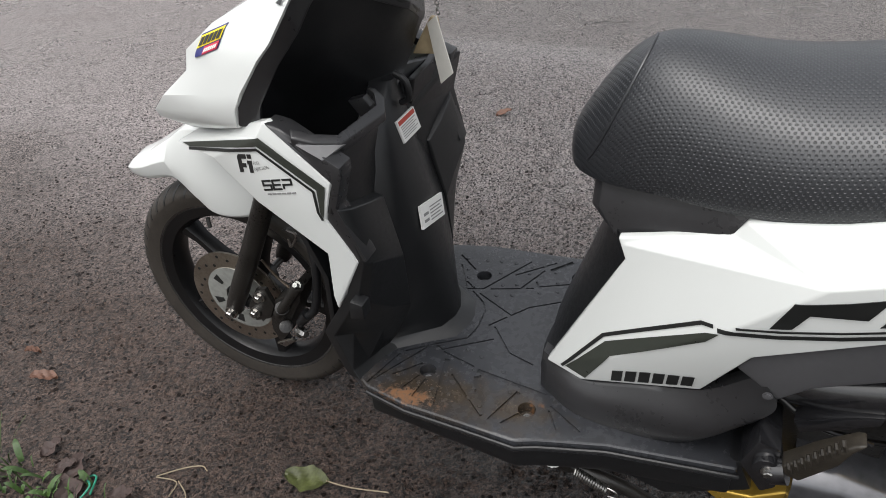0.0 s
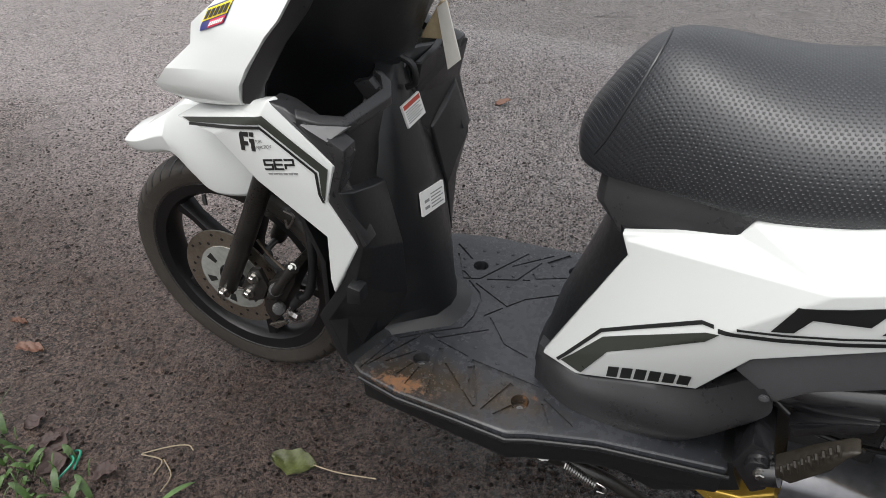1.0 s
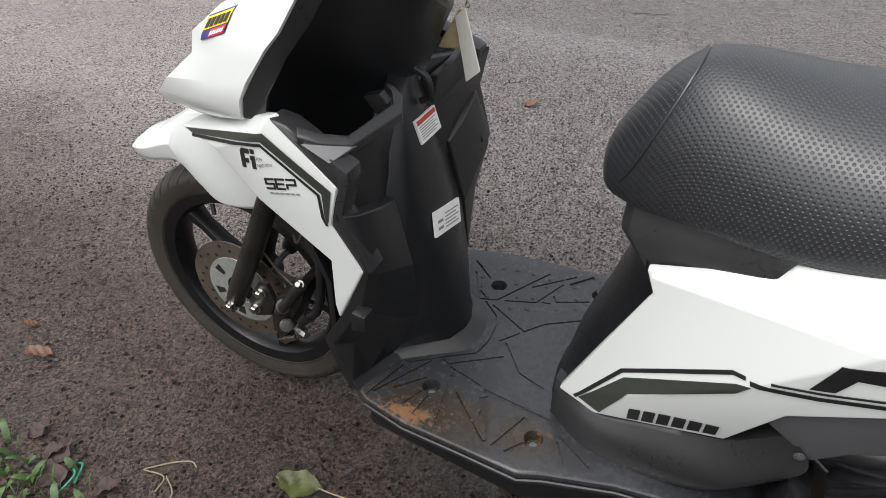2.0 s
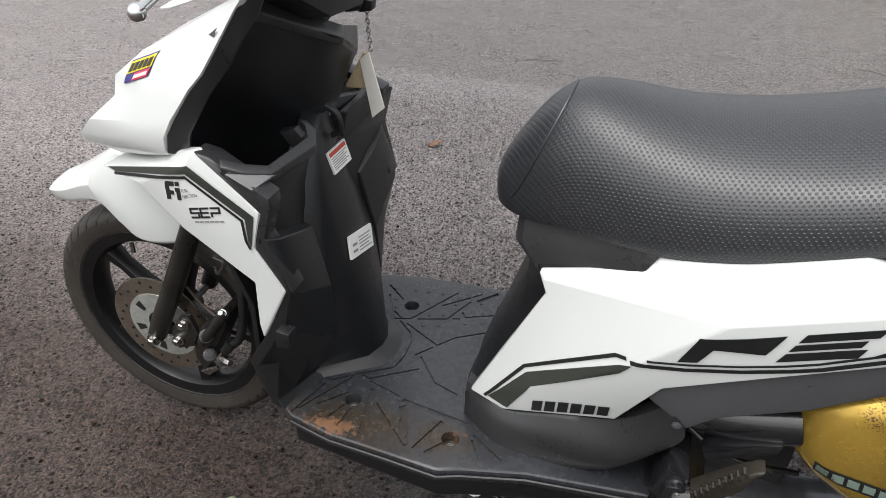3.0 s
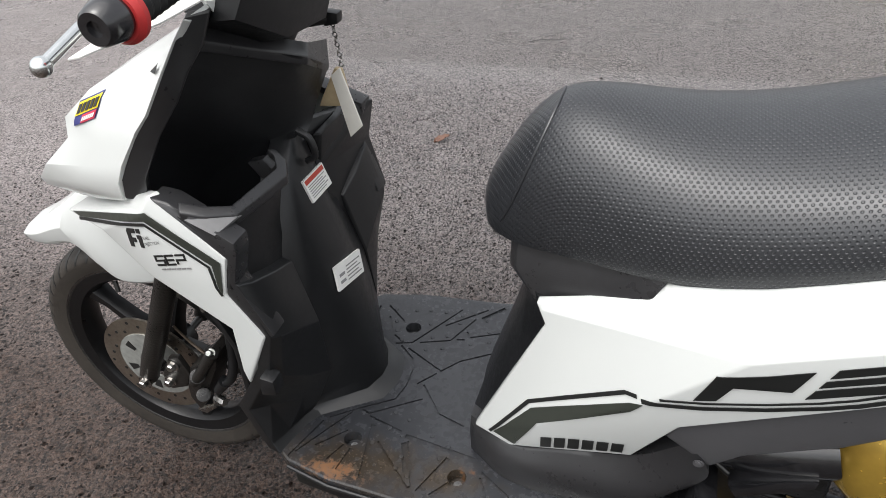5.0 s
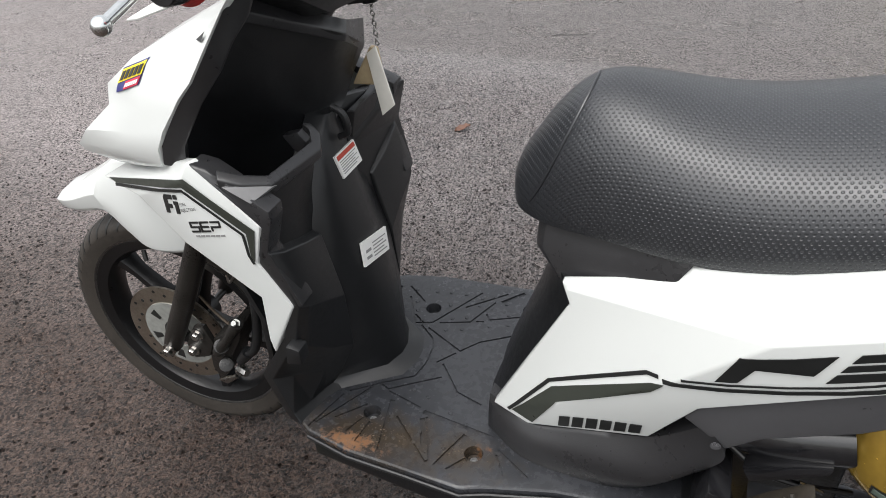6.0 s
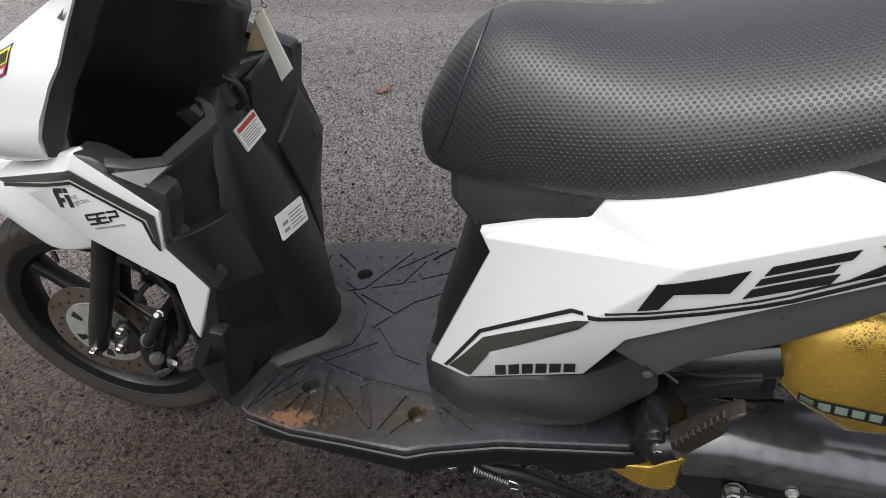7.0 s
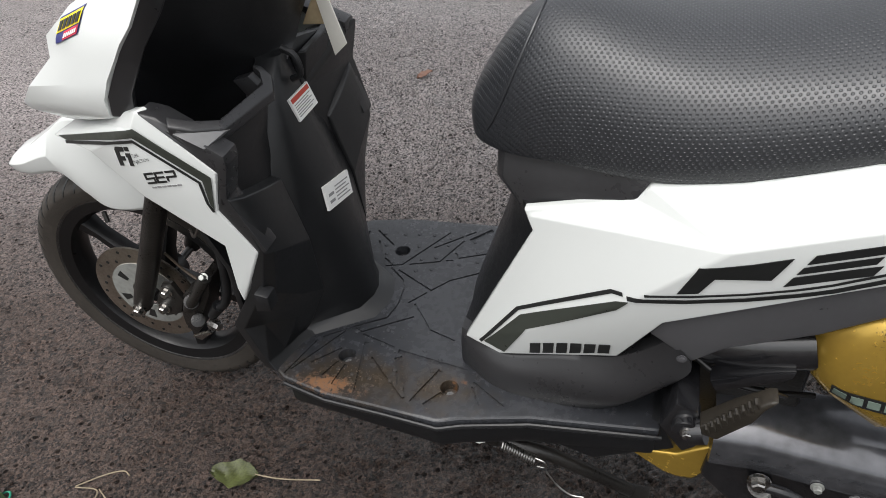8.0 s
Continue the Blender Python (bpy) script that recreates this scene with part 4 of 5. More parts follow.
# recessed back of the pockets and the upper shield
UP = [(0.208, -0.168, 0.690), (0.218, -0.172, 0.720), (0.258, -0.177, 0.774), (0.294, -0.177, 0.813), (0.320, -0.176, 0.848), (0.342, -0.157, 0.890), (0.357, -0.156, 0.910),
      (0.240, -0.165, 0.690), (0.250, -0.168, 0.722), (0.290, -0.168, 0.780), (0.322, -0.160, 0.820), (0.338, -0.150, 0.850), (0.350, -0.130, 0.872), (0.365, -0.125, 0.905)]
UP_F = [(i, i + 1, i + 8, i + 7) for i in range(6)]
part("side_trim", shell(UP, UP_F, (-0.01, 0.02, 0), 0.003), TRIM, scooter, "satin black cowl edge")
part("side_trim", shell(mirror(UP), UP_F, (-0.01, -0.02, 0), 0.003), TRIM, scooter, "satin black cowl edge")
HOLLOW = [[(0.340, -0.128, 0.876), (0.352, -0.076, 0.850), (0.364, -0.024, 0.823), (0.376, 0.027, 0.797), (0.352, 0.118, 0.748)],
          [(0.333, -0.132, 0.868), (0.344, -0.080, 0.840), (0.355, -0.026, 0.812), (0.368, 0.028, 0.786), (0.350, 0.110, 0.738)],
          [(0.318, -0.145, 0.839), (0.322, -0.100, 0.800), (0.328, -0.040, 0.770), (0.345, 0.036, 0.742), (0.346, 0.085, 0.715)],
          [(0.296, -0.155, 0.798), (0.285, -0.090, 0.735), (0.290, -0.040, 0.705), (0.320, 0.020, 0.695), (0.342, 0.061, 0.689)],
          [(0.260, -0.160, 0.757), (0.245, -0.100, 0.690), (0.250, -0.050, 0.660), (0.290, -0.010, 0.655), (0.338, 0.020, 0.664)],
          [(0.225, -0.162, 0.690), (0.225, -0.110, 0.630), (0.235, -0.060, 0.600), (0.280, -0.020, 0.600), (0.322, 0.010, 0.620)]]
part("upper_shield", skin(HOLLOW, 4, (-0.012, 0.004, 0)), BLACK, scooter, "matt black hollowed upper shield", 70)
part("shield_ridge", shell([(0.340, -0.130, 0.877), (0.377, 0.027, 0.798), (0.353, 0.120, 0.749), (0.332, -0.118, 0.890), (0.362, 0.058, 0.806), (0.346, 0.138, 0.780)], [(0, 1, 4, 3), (1, 2, 5, 4)], (-0.004, 0, -0.012), 0.003, 3), TRIM, scooter, "grey ridge over the upper shield")
BACKR = [(0.215, 0.163, 0.680), (0.232, 0.16, 0.722), (0.270, 0.150, 0.750), (0.300, 0.12, 0.765), (0.340, 0.13, 0.770), (0.340, 0.10, 0.730), (0.330, 0.06, 0.680), (0.300, 0.03, 0.650), (0.260, 0.01, 0.640), (0.230, 0.09, 0.60)]
part("upper_shield", shell(BACKR, [(0, 1, 8, 9), (1, 2, 7, 8), (2, 3, 6, 7), (3, 4, 5, 6)], (-0.03, -0.01, 0), 0.004), BLACK, scooter, "matt black upper shield", 60)

# far side of the shield, outer edge stepped
FAR = [(0.330, 0.060, 0.690), (0.374, 0.200, 0.663), (0.358, 0.200, 0.599), (0.376, 0.200, 0.514), (0.344, 0.200, 0.440), (0.351, 0.200, 0.424), (0.316, 0.195, 0.340), (0.330, 0.10, 0.30), (0.36, 0.05, 0.5), (0.345, 0.05, 0.62)]
part("knee_panel", shell(FAR, [(0, 1, 2, 9), (2, 3, 8, 9), (3, 4, 5, 8), (5, 6, 7, 8)], (-0.02, 0, 0), 0.004), BLACK, scooter, "matt black inner leg shield")

# front cowl: white, lofted from nose to screen
CW = [[(0.030, 0.632), (0.002, 0.648), (0.000, 0.660), (0.045, 0.694), (0.086, 0.735), (0.096, 0.764), (0.150, 0.805), (0.240, 0.850), (0.330, 0.895), (0.36, 0.92)],
      [(0.068, 0.640), (0.010, 0.648), (0.006, 0.660), (0.046, 0.694), (0.100, 0.736), (0.110, 0.766), (0.165, 0.806), (0.250, 0.850), (0.335, 0.893), (0.358, 0.912)],
      [(0.205, 0.688), (0.207, 0.696), (0.213, 0.716), (0.232, 0.744), (0.256, 0.772), (0.270, 0.790), (0.292, 0.812), (0.318, 0.848), (0.339, 0.887), (0.356, 0.908)]]
CWY = [(0.0,) * 10, (-0.105, -0.102, -0.105, -0.12, -0.118, -0.118, -0.118, -0.108, -0.10, -0.10), (-0.168, -0.170, -0.174, -0.178, -0.18, -0.18, -0.18, -0.178, -0.160, -0.157)]
CWP = [[(x, y, z) for (x, z), y in zip(r, ys)] for r, ys in zip(CW, CWY)]
mid = [[(a[0] * 0.45 + b[0] * 0.55, a[1] * 0.4 + b[1] * 0.6, a[2] * 0.45 + b[2] * 0.55) for a, b in zip(CWP[1], CWP[2])]]
near = [CWP[0], CWP[1], mid[0], CWP[2]]
full = near[::-1] + [mirror(r) for r in near[1:]]
cb = loft(full, closed=False)
ext = bmesh.ops.extrude_face_region(cb, geom=list(cb.faces))
for v in ext["geom"]:
    if isinstance(v, bmesh.types.BMVert):
        v.co += Vector((0.001, -0.05 * v.co.y, -0.004))
cowl = part("front_cowl", cb, WHITE, scooter, "glossy white front cowl", 28)
cowl_faces = [(0 + i, 1 + i, 11 + i, 10 + i) for i in range(9)] + [(10 + i, 11 + i, 21 + i, 20 + i) for i in range(9)]
cowl_skin = Surf([p for r in near[1:] for p in r], cowl_faces)
so, su, sv = (0.1332, 0.7620), (0.0546, 0.0229), (0.0141, 0.0293)
part("shop_sticker", cowl_skin.decal(place_glyphs([[(0, 0), (1, 0), (1, 1), (0, 1)]], so, su, sv)), NAVY, cowl, "small yellow, navy and red shop sticker")
part("sticker_field", cowl_skin.decal(place_glyphs([[(0.0, 0.42), (0.98, 0.42), (0.98, 0.94), (0.04, 0.94)]], so, su, sv), lift=0.0028), YELLOW, cowl)
part("sticker_field", cowl_skin.decal(place_glyphs([[(0.36, 0.03), (0.97, 0.03), (0.97, 0.36), (0.36, 0.36)]], so, su, sv), lift=0.0028), CRIMSON, cowl)
part("sticker_marks", cowl_skin.decal(place_glyphs([[(0.06 + 0.18 * i, 0.50), (0.19 + 0.18 * i, 0.50), (0.21 + 0.18 * i, 0.86), (0.08 + 0.18 * i, 0.86)] for i in range(5)], so, su, sv), lift=0.0040, cell=0.004), INK, cowl)
part("sticker_marks", cowl_skin.decal(place_glyphs([[(0.40 + 0.09 * i, 0.12), (0.46 + 0.09 * i, 0.12), (0.47 + 0.09 * i, 0.28), (0.41 + 0.09 * i, 0.28)] for i in range(6)], so, su, sv), lift=0.0040, cell=0.004), STICKER, cowl)
part("cowl_slot", cowl_skin.decal([[(0.296, 0.852), (0.312, 0.863), (0.309, 0.854)]]), INK, cowl)

# front mudguard
FT = [(-0.181, 0.485, 0.503, 0.028), (-0.166, 0.486, 0.516, 0.045), (-0.127, 0.490, 0.535, 0.055), (-0.06, 0.505, 0.575, 0.062), (-0.02, 0.475, 0.600, 0.066), (0.02, 0.447, 0.605, 0.068), (0.095, 0.462, 0.600, 0.068), (0.13, 0.50, 0.59, 0.064)]
fr = []
for x, zb, zt, w in smooth_path(FT, 5):
    fr.append([(x, -w * 0.9, zb), (x, -w, zb + (zt - zb) * 0.45), (x + 0.004, -w * 0.72, zt - 0.006), (x + 0.006, 0, zt), (x + 0.004, w * 0.72, zt - 0.006), (x, w, zb + (zt - zb) * 0.45), (x, w * 0.9, zb)])
fb = loft(fr, closed=False)
ext = bmesh.ops.extrude_face_region(fb, geom=list(fb.faces))
for v in ext["geom"]:
    if isinstance(v, bmesh.types.BMVert):
        v.co += Vector((0.004, -0.08 * v.co.y, -0.006))
part("mudguard", bevel(fb, 0.0015, 2, 40), WHITE, scooter, "white front mudguard", 50)

# ------------------------------------------------ front wheel
HUB = Vector((0.0, 0.0, 0.243))


def wheel(centre, R, w, parent, name):
    """Tyre, rim and five cast spokes."""
    tyre_profile = []
    for i in range(17):
        a = -math.pi / 2 + math.pi * i / 16
        tyre_profile.append((R - w * 0.70 + w * 0.70 * abs(math.cos(a)) ** 0.9, w * math.sin(a)))
    tyre_profile += [(R - 0.054, w * 0.72), (R - 0.054, -w * 0.72)]
    wh = part(name, turned([(R - 0.070, -w * 0.66), (R - 0.050, -w * 0.78), (R - 0.046, -w * 0.70), (R - 0.062, -w * 0.50), (R - 0.066, 0), (R - 0.062, w * 0.50), (R - 0.046, w * 0.70), (R - 0.050, w * 0.78), (R - 0.070, w * 0.66),
                            (R - 0.078, w * 0.3), (R - 0.078, -w * 0.3)], centre, 72), RIM, parent, "black cast wheel rim", 40)
    for side in (-1, 1):
        part("rim_edge", turned([(R - 0.049, side * w * 0.79), (R - 0.0455, side * w * 0.82), (R - 0.0455, side * w * 0.72), (R - 0.052, side * w * 0.70)], centre, 72), RIMLIP, wh, "dark grey glossy rim edge", 60)
        part("rim_step", turned([(R - 0.064, side * w * 0.60), (R - 0.060, side * w * 0.63), (R - 0.060, side * w * 0.53), (R - 0.066, side * w * 0.50)], centre, 72), RIMLIP, wh, "", 60)
    part("tyre", turned(tyre_profile, centre, 96), TYRE, wh, "worn black tyre, brown with dust", 60)
    part("hub", turned([(0.010, -0.038), (0.030, -0.038), (0.034, -0.02), (0.034, 0.02), (0.030, 0.038), (0.010, 0.038)], centre, 32), RIM, wh)
    for k in range(5):
        a = radians(138 + 72 * k)
        d, t = Vector((math.cos(a), 0, math.sin(a))), Vector((-math.sin(a), 0, math.cos(a)))
        rings = []
        for r, hw, dep in ((0.028, 0.018, 0.016), (0.08, 0.012, 0.013), (0.13, 0.011, 0.012), (R - 0.072, 0.017, 0.016)):
            c = centre + d * r
            rings.append([c - t * hw - Vector((0, dep * 0.3, 0)), c - t * hw * 0.55 - Vector((0, dep, 0)), c + t * hw * 0.55 - Vector((0, dep, 0)), c + t * hw - Vector((0, dep * 0.3, 0)),
                          c + t * hw + Vector((0, dep, 0)), c - t * hw + Vector((0, dep, 0))])
        part("spoke", bevel(loft(rings), 0.002), RIM, wh)
    return wh


front = wheel(HUB, 0.239, 0.037, scooter, "front_wheel")
for k in range(46):
    for sgn in (-1, 1):
        a = 2 * math.pi * (k + (0.5 if sgn > 0 else 0)) / 46
        rings = []
        for b, hw in ((0.35, 0.0016), (0.65, 0.0030), (1.0, 0.0034), (1.3, 0.0024), (1.5, 0.0010)):
            aa = a + b * 0.085
            out = Vector((math.cos(aa), 0, math.sin(aa)))
            nrm = (out * math.cos(b) + Vector((0, sgn, 0)) * math.sin(b)).normalized()
            c = HUB + out * (0.239 - 0.037 * 0.70 * (1 - abs(math.cos(b)) ** 0.9)) + Vector((0, sgn * 0.037 * math.sin(b), 0))
            t = Vector((-math.sin(aa), 0, math.cos(aa))) * hw
            rings.append([c - t + nrm * 0.0006, c + t + nrm * 0.0006, c + t - nrm * 0.003, c - t - nrm * 0.003])
        part("tread_groove", loft(rings), INK, front)
part("air_valve", tube([HUB + Vector((-0.055, -0.012, 0.150)), HUB + Vector((-0.050, -0.018, 0.132))], 0.004, 10), GRIME, front)

# brake disc with a ring of slots and holes
DC = HUB + Vector((0.005, -0.050, 0.006))
disc = part("brake_disc", turned([(0.068, -0.002), (0.103, -0.002), (0.103, 0.002), (0.068, 0.002)], DC, 72), DISC, scooter, "steel brake disc, ringed with small holes", 40)
part("carrier", turned([(0.030, -0.003), (0.070, -0.0032), (0.070, 0.001), (0.030, 0.001)], DC, 48), HUBGREY, disc)
for k in range(27):
    a = 2 * math.pi * k / 27
    r = 0.078 + 0.008 * (k % 3)
    part("hole", turned([(0.0002, -0.0025), (0.0032, -0.0025), (0.0032, -0.0018), (0.0002, -0.0018)], DC + Vector((r * math.cos(a), 0, r * math.sin(a))), 10), INK, disc)
for k in range(6):
    a = 2 * math.pi * (k + 0.3) / 6
    c = DC + Vector((0.051 * math.cos(a), 0, 0.051 * math.sin(a)))
    d, t = Vector((math.cos(a), 0, math.sin(a))), Vector((-math.sin(a), 0, math.cos(a)))
    part("slot", loft([[c + d * p + t * q + Vector((0, y, 0)) for p, q in ((-0.009, -0.004), (0.010, -0.009), (0.010, 0.007), (-0.009, 0.004))] for y in (-0.0038, -0.0028)]), INK, disc)

# forks, near and far
for y in (-0.082, 0.082):
    fork = part("fork_leg", tube(smooth_path([(0.014, y, 0.246), (0.024, y, 0.272), (0.084, y, 0.388), (0.130, y, 0.480), (0.198, y, 0.618)], 4), [0.0125] * 2 + [0.0165] * 3 + [0.0175] * 12, 18), GRIME, scooter, "black fork leg splashed with mud")
    bolt("axle_bolt", (0.018, y - 0.012 if y < 0 else y + 0.012, 0.254), (0, -1 if y < 0 else 1, 0), 0.0085, 0.014, STEEL, scooter, "bright axle nut")
part("axle", tube([(0.018, -0.09, 0.254), (0.018, 0.09, 0.254)], 0.007, 14), GRIME, scooter)

# caliper, its bolts, hose and the cable behind
cal = part("brake_caliper", bevel(join(prism([(0.097, 0.272), (0.092, 0.224), (0.103, 0.196), (0.127, 0.224), (0.143, 0.266), (0.167, 0.308), (0.178, 0.342), (0.164, 0.347), (0.140, 0.317), (0.113, 0.297)], "y", -0.086, -0.032, 0),
                                  tube([(0.137, -0.098, 0.298), (0.111, -0.070, 0.267)], 0.013, 16), tube([(0.179, -0.094, 0.355), (0.151, -0.096, 0.315), (0.125, -0.098, 0.280)], [0.011, 0.0085, 0.010], 14), tube([(0.135, -0.098, 0.254), (0.110, -0.070, 0.222)], 0.0125, 18)), 0.003, 2, 40), GRIME, scooter, "dirty black brake caliper")
part("bracket", prism([(0.055, 0.273), (0.082, 0.319), (0.102, 0.324), (0.113, 0.289), (0.098, 0.256), (0.063, 0.241)], "y", -0.090, -0.080, 0.002), GRIME, cal)
bolt("bolt", (0.089, -0.090, 0.306), (0, -1, 0), 0.0075, 0.013, STEEL, cal, "bright bolt")
bolt("bolt", (0.070, -0.090, 0.265), (0, -1, 0), 0.0075, 0.013, STEEL, cal, "bright bolt")
bolt("banjo_bolt", (0.155, -0.090, 0.242), (0.9, -0.4, 0.2), 0.0075, 0.022, STEEL, cal, "bright banjo bolt")
bolt("bolt", (0.175, -0.092, 0.352), (0.2, -0.6, 0.7), 0.0055, 0.012, HUBGREY, cal)
part("boot", tube([(0.161, -0.090, 0.263), (0.182, -0.090, 0.290)], [0.008, 0.011], 14), BLACK, cal)
part("pad_backing", prism([(0.077, 0.170), (0.117, 0.192), (0.124, 0.189), (0.096, 0.166)], "y", -0.070, -0.062, 0.001), STEEL, cal, "bright worn pad edge")
part("brake_hose", tube(smooth_path([(0.178, -0.090, 0.284), (0.197, -0.090, 0.302), (0.207, -0.085, 0.338), (0.212, -0.080, 0.395), (0.203, -0.070, 0.437), (0.181, -0.060, 0.464)], 5), 0.0078, 12), BLACK, scooter, "black rubber brake hose")
part("speed_cable", tube(smooth_path([(0.086, -0.060, 0.363), (0.099, -0.060, 0.345), (0.114, -0.060, 0.327), (0.138, -0.065, 0.315)], 5), 0.0024, 10), CABLE, scooter, "thin brown cable")
part("hose_clip", tube(smooth_path([(0.146, -0.050, 0.415), (0.148, -0.050, 0.398), (0.164, -0.050, 0.425), (0.147, -0.050, 0.433)], 4), 0.0024, 8), STEEL, scooter, "bright wire clip")

# inner splash panel behind the wheel
part("splash_panel", shell([(0.275, -0.15, 0.44), (0.275, 0.15, 0.44), (0.262, 0.14, 0.30), (0.262, -0.14, 0.30), (0.20, -0.14, 0.62), (0.20, 0.14, 0.62)], [(0, 1, 2, 3), (4, 5, 1, 0)], (0.01, 0, 0), 0.003), BLACK, scooter, "black inner splash panel")
part("lug", prism([(0.348, 0.425), (0.372, 0.43), (0.372, 0.455), (0.352, 0.458)], "y", -0.205, -0.182, 0.003), BLACK, scooter)

# ------------------------------------------------ stickers on the column
def flat_sticker(name, o, u, v, parent, label=""):
    """A thin label: origin, its width and height as vectors; returns a builder of marks on it."""
    o, u, v = Vector(o), Vector(u), Vector(v)
    nrm = u.cross(v).normalized()

    def quad(a0, b0, a1, b1, lift, material, nm, par, lab=""):
        ps = [o + u * a + v * b for a, b in ((a0, b0), (a1, b0), (a1, b1), (a0, b1))]
        return part(nm, loft([[p + nrm * (lift - (0.004 if lift == 0.004 else 0.0004)) for p in ps], [p + nrm * lift for p in ps]]), material, par, lab)

    base = quad(0, 0, 1, 1, 0.004, STICKER, name, parent, label)
    return quad, base


q1, s1 = flat_sticker("warning_sticker", (0.3591, -0.0079, 0.6018), (0.0004, 0.0569, -0.0018), (-0.0080, -0.0037, 0.0348), column, "white warning label with a red heading")
q1(0.05, 0.76, 0.95, 0.95, 0.0045, STICKRED, "heading", s1)
for i in range(6):
    q1(0.08, 0.64 - 0.1 * i, 0.9 - 0.13 * (i % 2), 0.675 - 0.1 * i, 0.0045, PRINT, "print_line", s1)
q2, s2 = flat_sticker("caution_sticker", (0.3886, -0.0350, 0.4721), (0.0035, 0.0734, -0.0184), (-0.0067, 0.0087, 0.0353), column, "white caution label with grey print")
for i in range(5):
    q2(0.38, 0.72 - 0.14 * i, 0.92 - 0.1 * (i % 2), 0.77 - 0.14 * i, 0.0045, PRINT, "print_line", s2)
for i in range(2):
    q2(0.1, 0.5 - 0.28 * i, 0.3, 0.62 - 0.28 * i, 0.0045, PRINT, "pictogram", s2)

# latch and triangle moulding on the far inner panel
for a, b in (((0.318, 0.118, 0.678), (0.347, 0.118, 0.676)), ((0.347, 0.118, 0.676), (0.322, 0.118, 0.640)), ((0.322, 0.118, 0.640), (0.318, 0.118, 0.678))):
    part("moulding", tube([Vector(a) + Vector((0.012, 0, 0)), Vector(b) + Vector((0.012, 0, 0))], 0.002, 8), TRIM, scooter)
part("latch", bevel(prism([(0.30, 0.680), (0.325, 0.688), (0.335, 0.675), (0.328, 0.655), (0.315, 0.66)], "y", -0.045, -0.03, 0), 0.002), TRIM, scooter)
part("bag_hook", tube(smooth_path([(0.345, 0.015, 0.70), (0.362, 0.015, 0.69), (0.366, 0.015, 0.665), (0.352, 0.015, 0.655)], 5), 0.005, 10), BLACK, scooter)

# ------------------------------------------------ handlebar
bars = part("handlebar", tube([(0.438, -0.30, 0.975), (0.430, -0.15, 0.975), (0.40, 0, 0.965), (0.415, 0.15, 0.965), (0.43, 0.30, 0.957)], 0.011, 14), GLOSS, scooter)
gp = [Vector((0.440, -0.322, 0.975)) + Vector((-0.012, 0.185, 0.010)) * (i / 40) for i in range(41)]
grip = part("grip", tube(gp, [0.0165 if i % 2 else 0.0145 for i in range(41)], 20), BLACK, bars, "ribbed black rubber grip")
ax = Vector((0.012, -0.185, -0.010)).normalized()
part("grip_flange", turned([(0.012, 0), (0.019, 0), (0.0225, 0.004), (0.0225, 0.009), (0.019, 0.013), (0.012, 0.013)], Vector((0.440, -0.318, 0.975)), 40, ax), RED, bars, "red rubber grip end ring")
part("bar_end", turned([(0.0005, 0), (0.0165, 0), (0.0178, 0.005), (0.0140, 0.022), (0.0120, 0.024), (0.0060, 0.0235), (0.005, 0.020), (0.0005, 0.020)], Vector((0.440, -0.330, 0.975)), 28, ax), GLOSS, bars, "black bar end weight")
lev = smooth_path([(0.350, -0.135, 0.962), (0.350, -0.19, 0.960), (0.354, -0.26, 0.950), (0.3615, -0.332, 0.937)], 6)
lever = part("brake_lever", tube(lev, [0.0085] * 6 + [0.0072] * 6 + [0.0052] * 7, 14), CHROME, bars, "polished metal brake lever with a ball end")
part("ball_end", turned([(0.0003, -0.0085)] + [(0.0085 * math.cos(a), 0.0085 * math.sin(a)) for a in [radians(-75 + 15 * i) for i in range(11)]] + [(0.0003, 0.0085)], Vector((0.362, -0.338, 0.936)), 24), CHROME, lever)
gl = [(0.376, -0.325), (0.384, -0.32), (0.402, -0.24), (0.405, -0.16), (0.362, -0.16), (0.366, -0.25)]
part("lever_cover", prism(gl, "z", 0.936, 0.938, 0.0008), STICKER, bars, "pale clear plastic strip behind the lever")
part("handlebar_cover", bevel(loft([[(0.335, -0.115, 0.890), (0.385, -0.115, 0.895), (0.405, -0.10, 0.94), (0.39, -0.09, 0.985), (0.31, -0.09, 0.99), (0.29, -0.10, 0.93)],
                                    [(0.340, -0.03, 0.835), (0.390, -0.03, 0.845), (0.420, -0.03, 0.93), (0.40, -0.03, 1.0), (0.29, -0.03, 1.01), (0.26, -0.03, 0.93)],
                                    [(0.340, 0.065, 0.825), (0.390, 0.065, 0.835), (0.415, 0.07, 0.90), (0.40, 0.08, 0.985), (0.31, 0.08, 0.99), (0.28, 0.08, 0.92)]]), 0.006, 3), BLACK, scooter, "black handlebar cover", 50)
part("white_corner", shell([(0.360, -0.105, 0.888), (0.368, -0.055, 0.862), (0.376, -0.060, 0.900), (0.360, -0.12, 0.915)], [(0, 1, 2, 3)], (-0.01, 0.004, 0), 0.001), WHITE, scooter)
key = part("ignition_key", bevel(join(tube([(0.352, 0.085, 0.822), (0.375, 0.095, 0.824)], 0.008, 14), prism([(0.372, 0.814), (0.392, 0.818), (0.394, 0.832), (0.374, 0.834)], "y", 0.088, 0.104, 0)), 0.002, 2, 40), BLACK, scooter, "black ignition key")
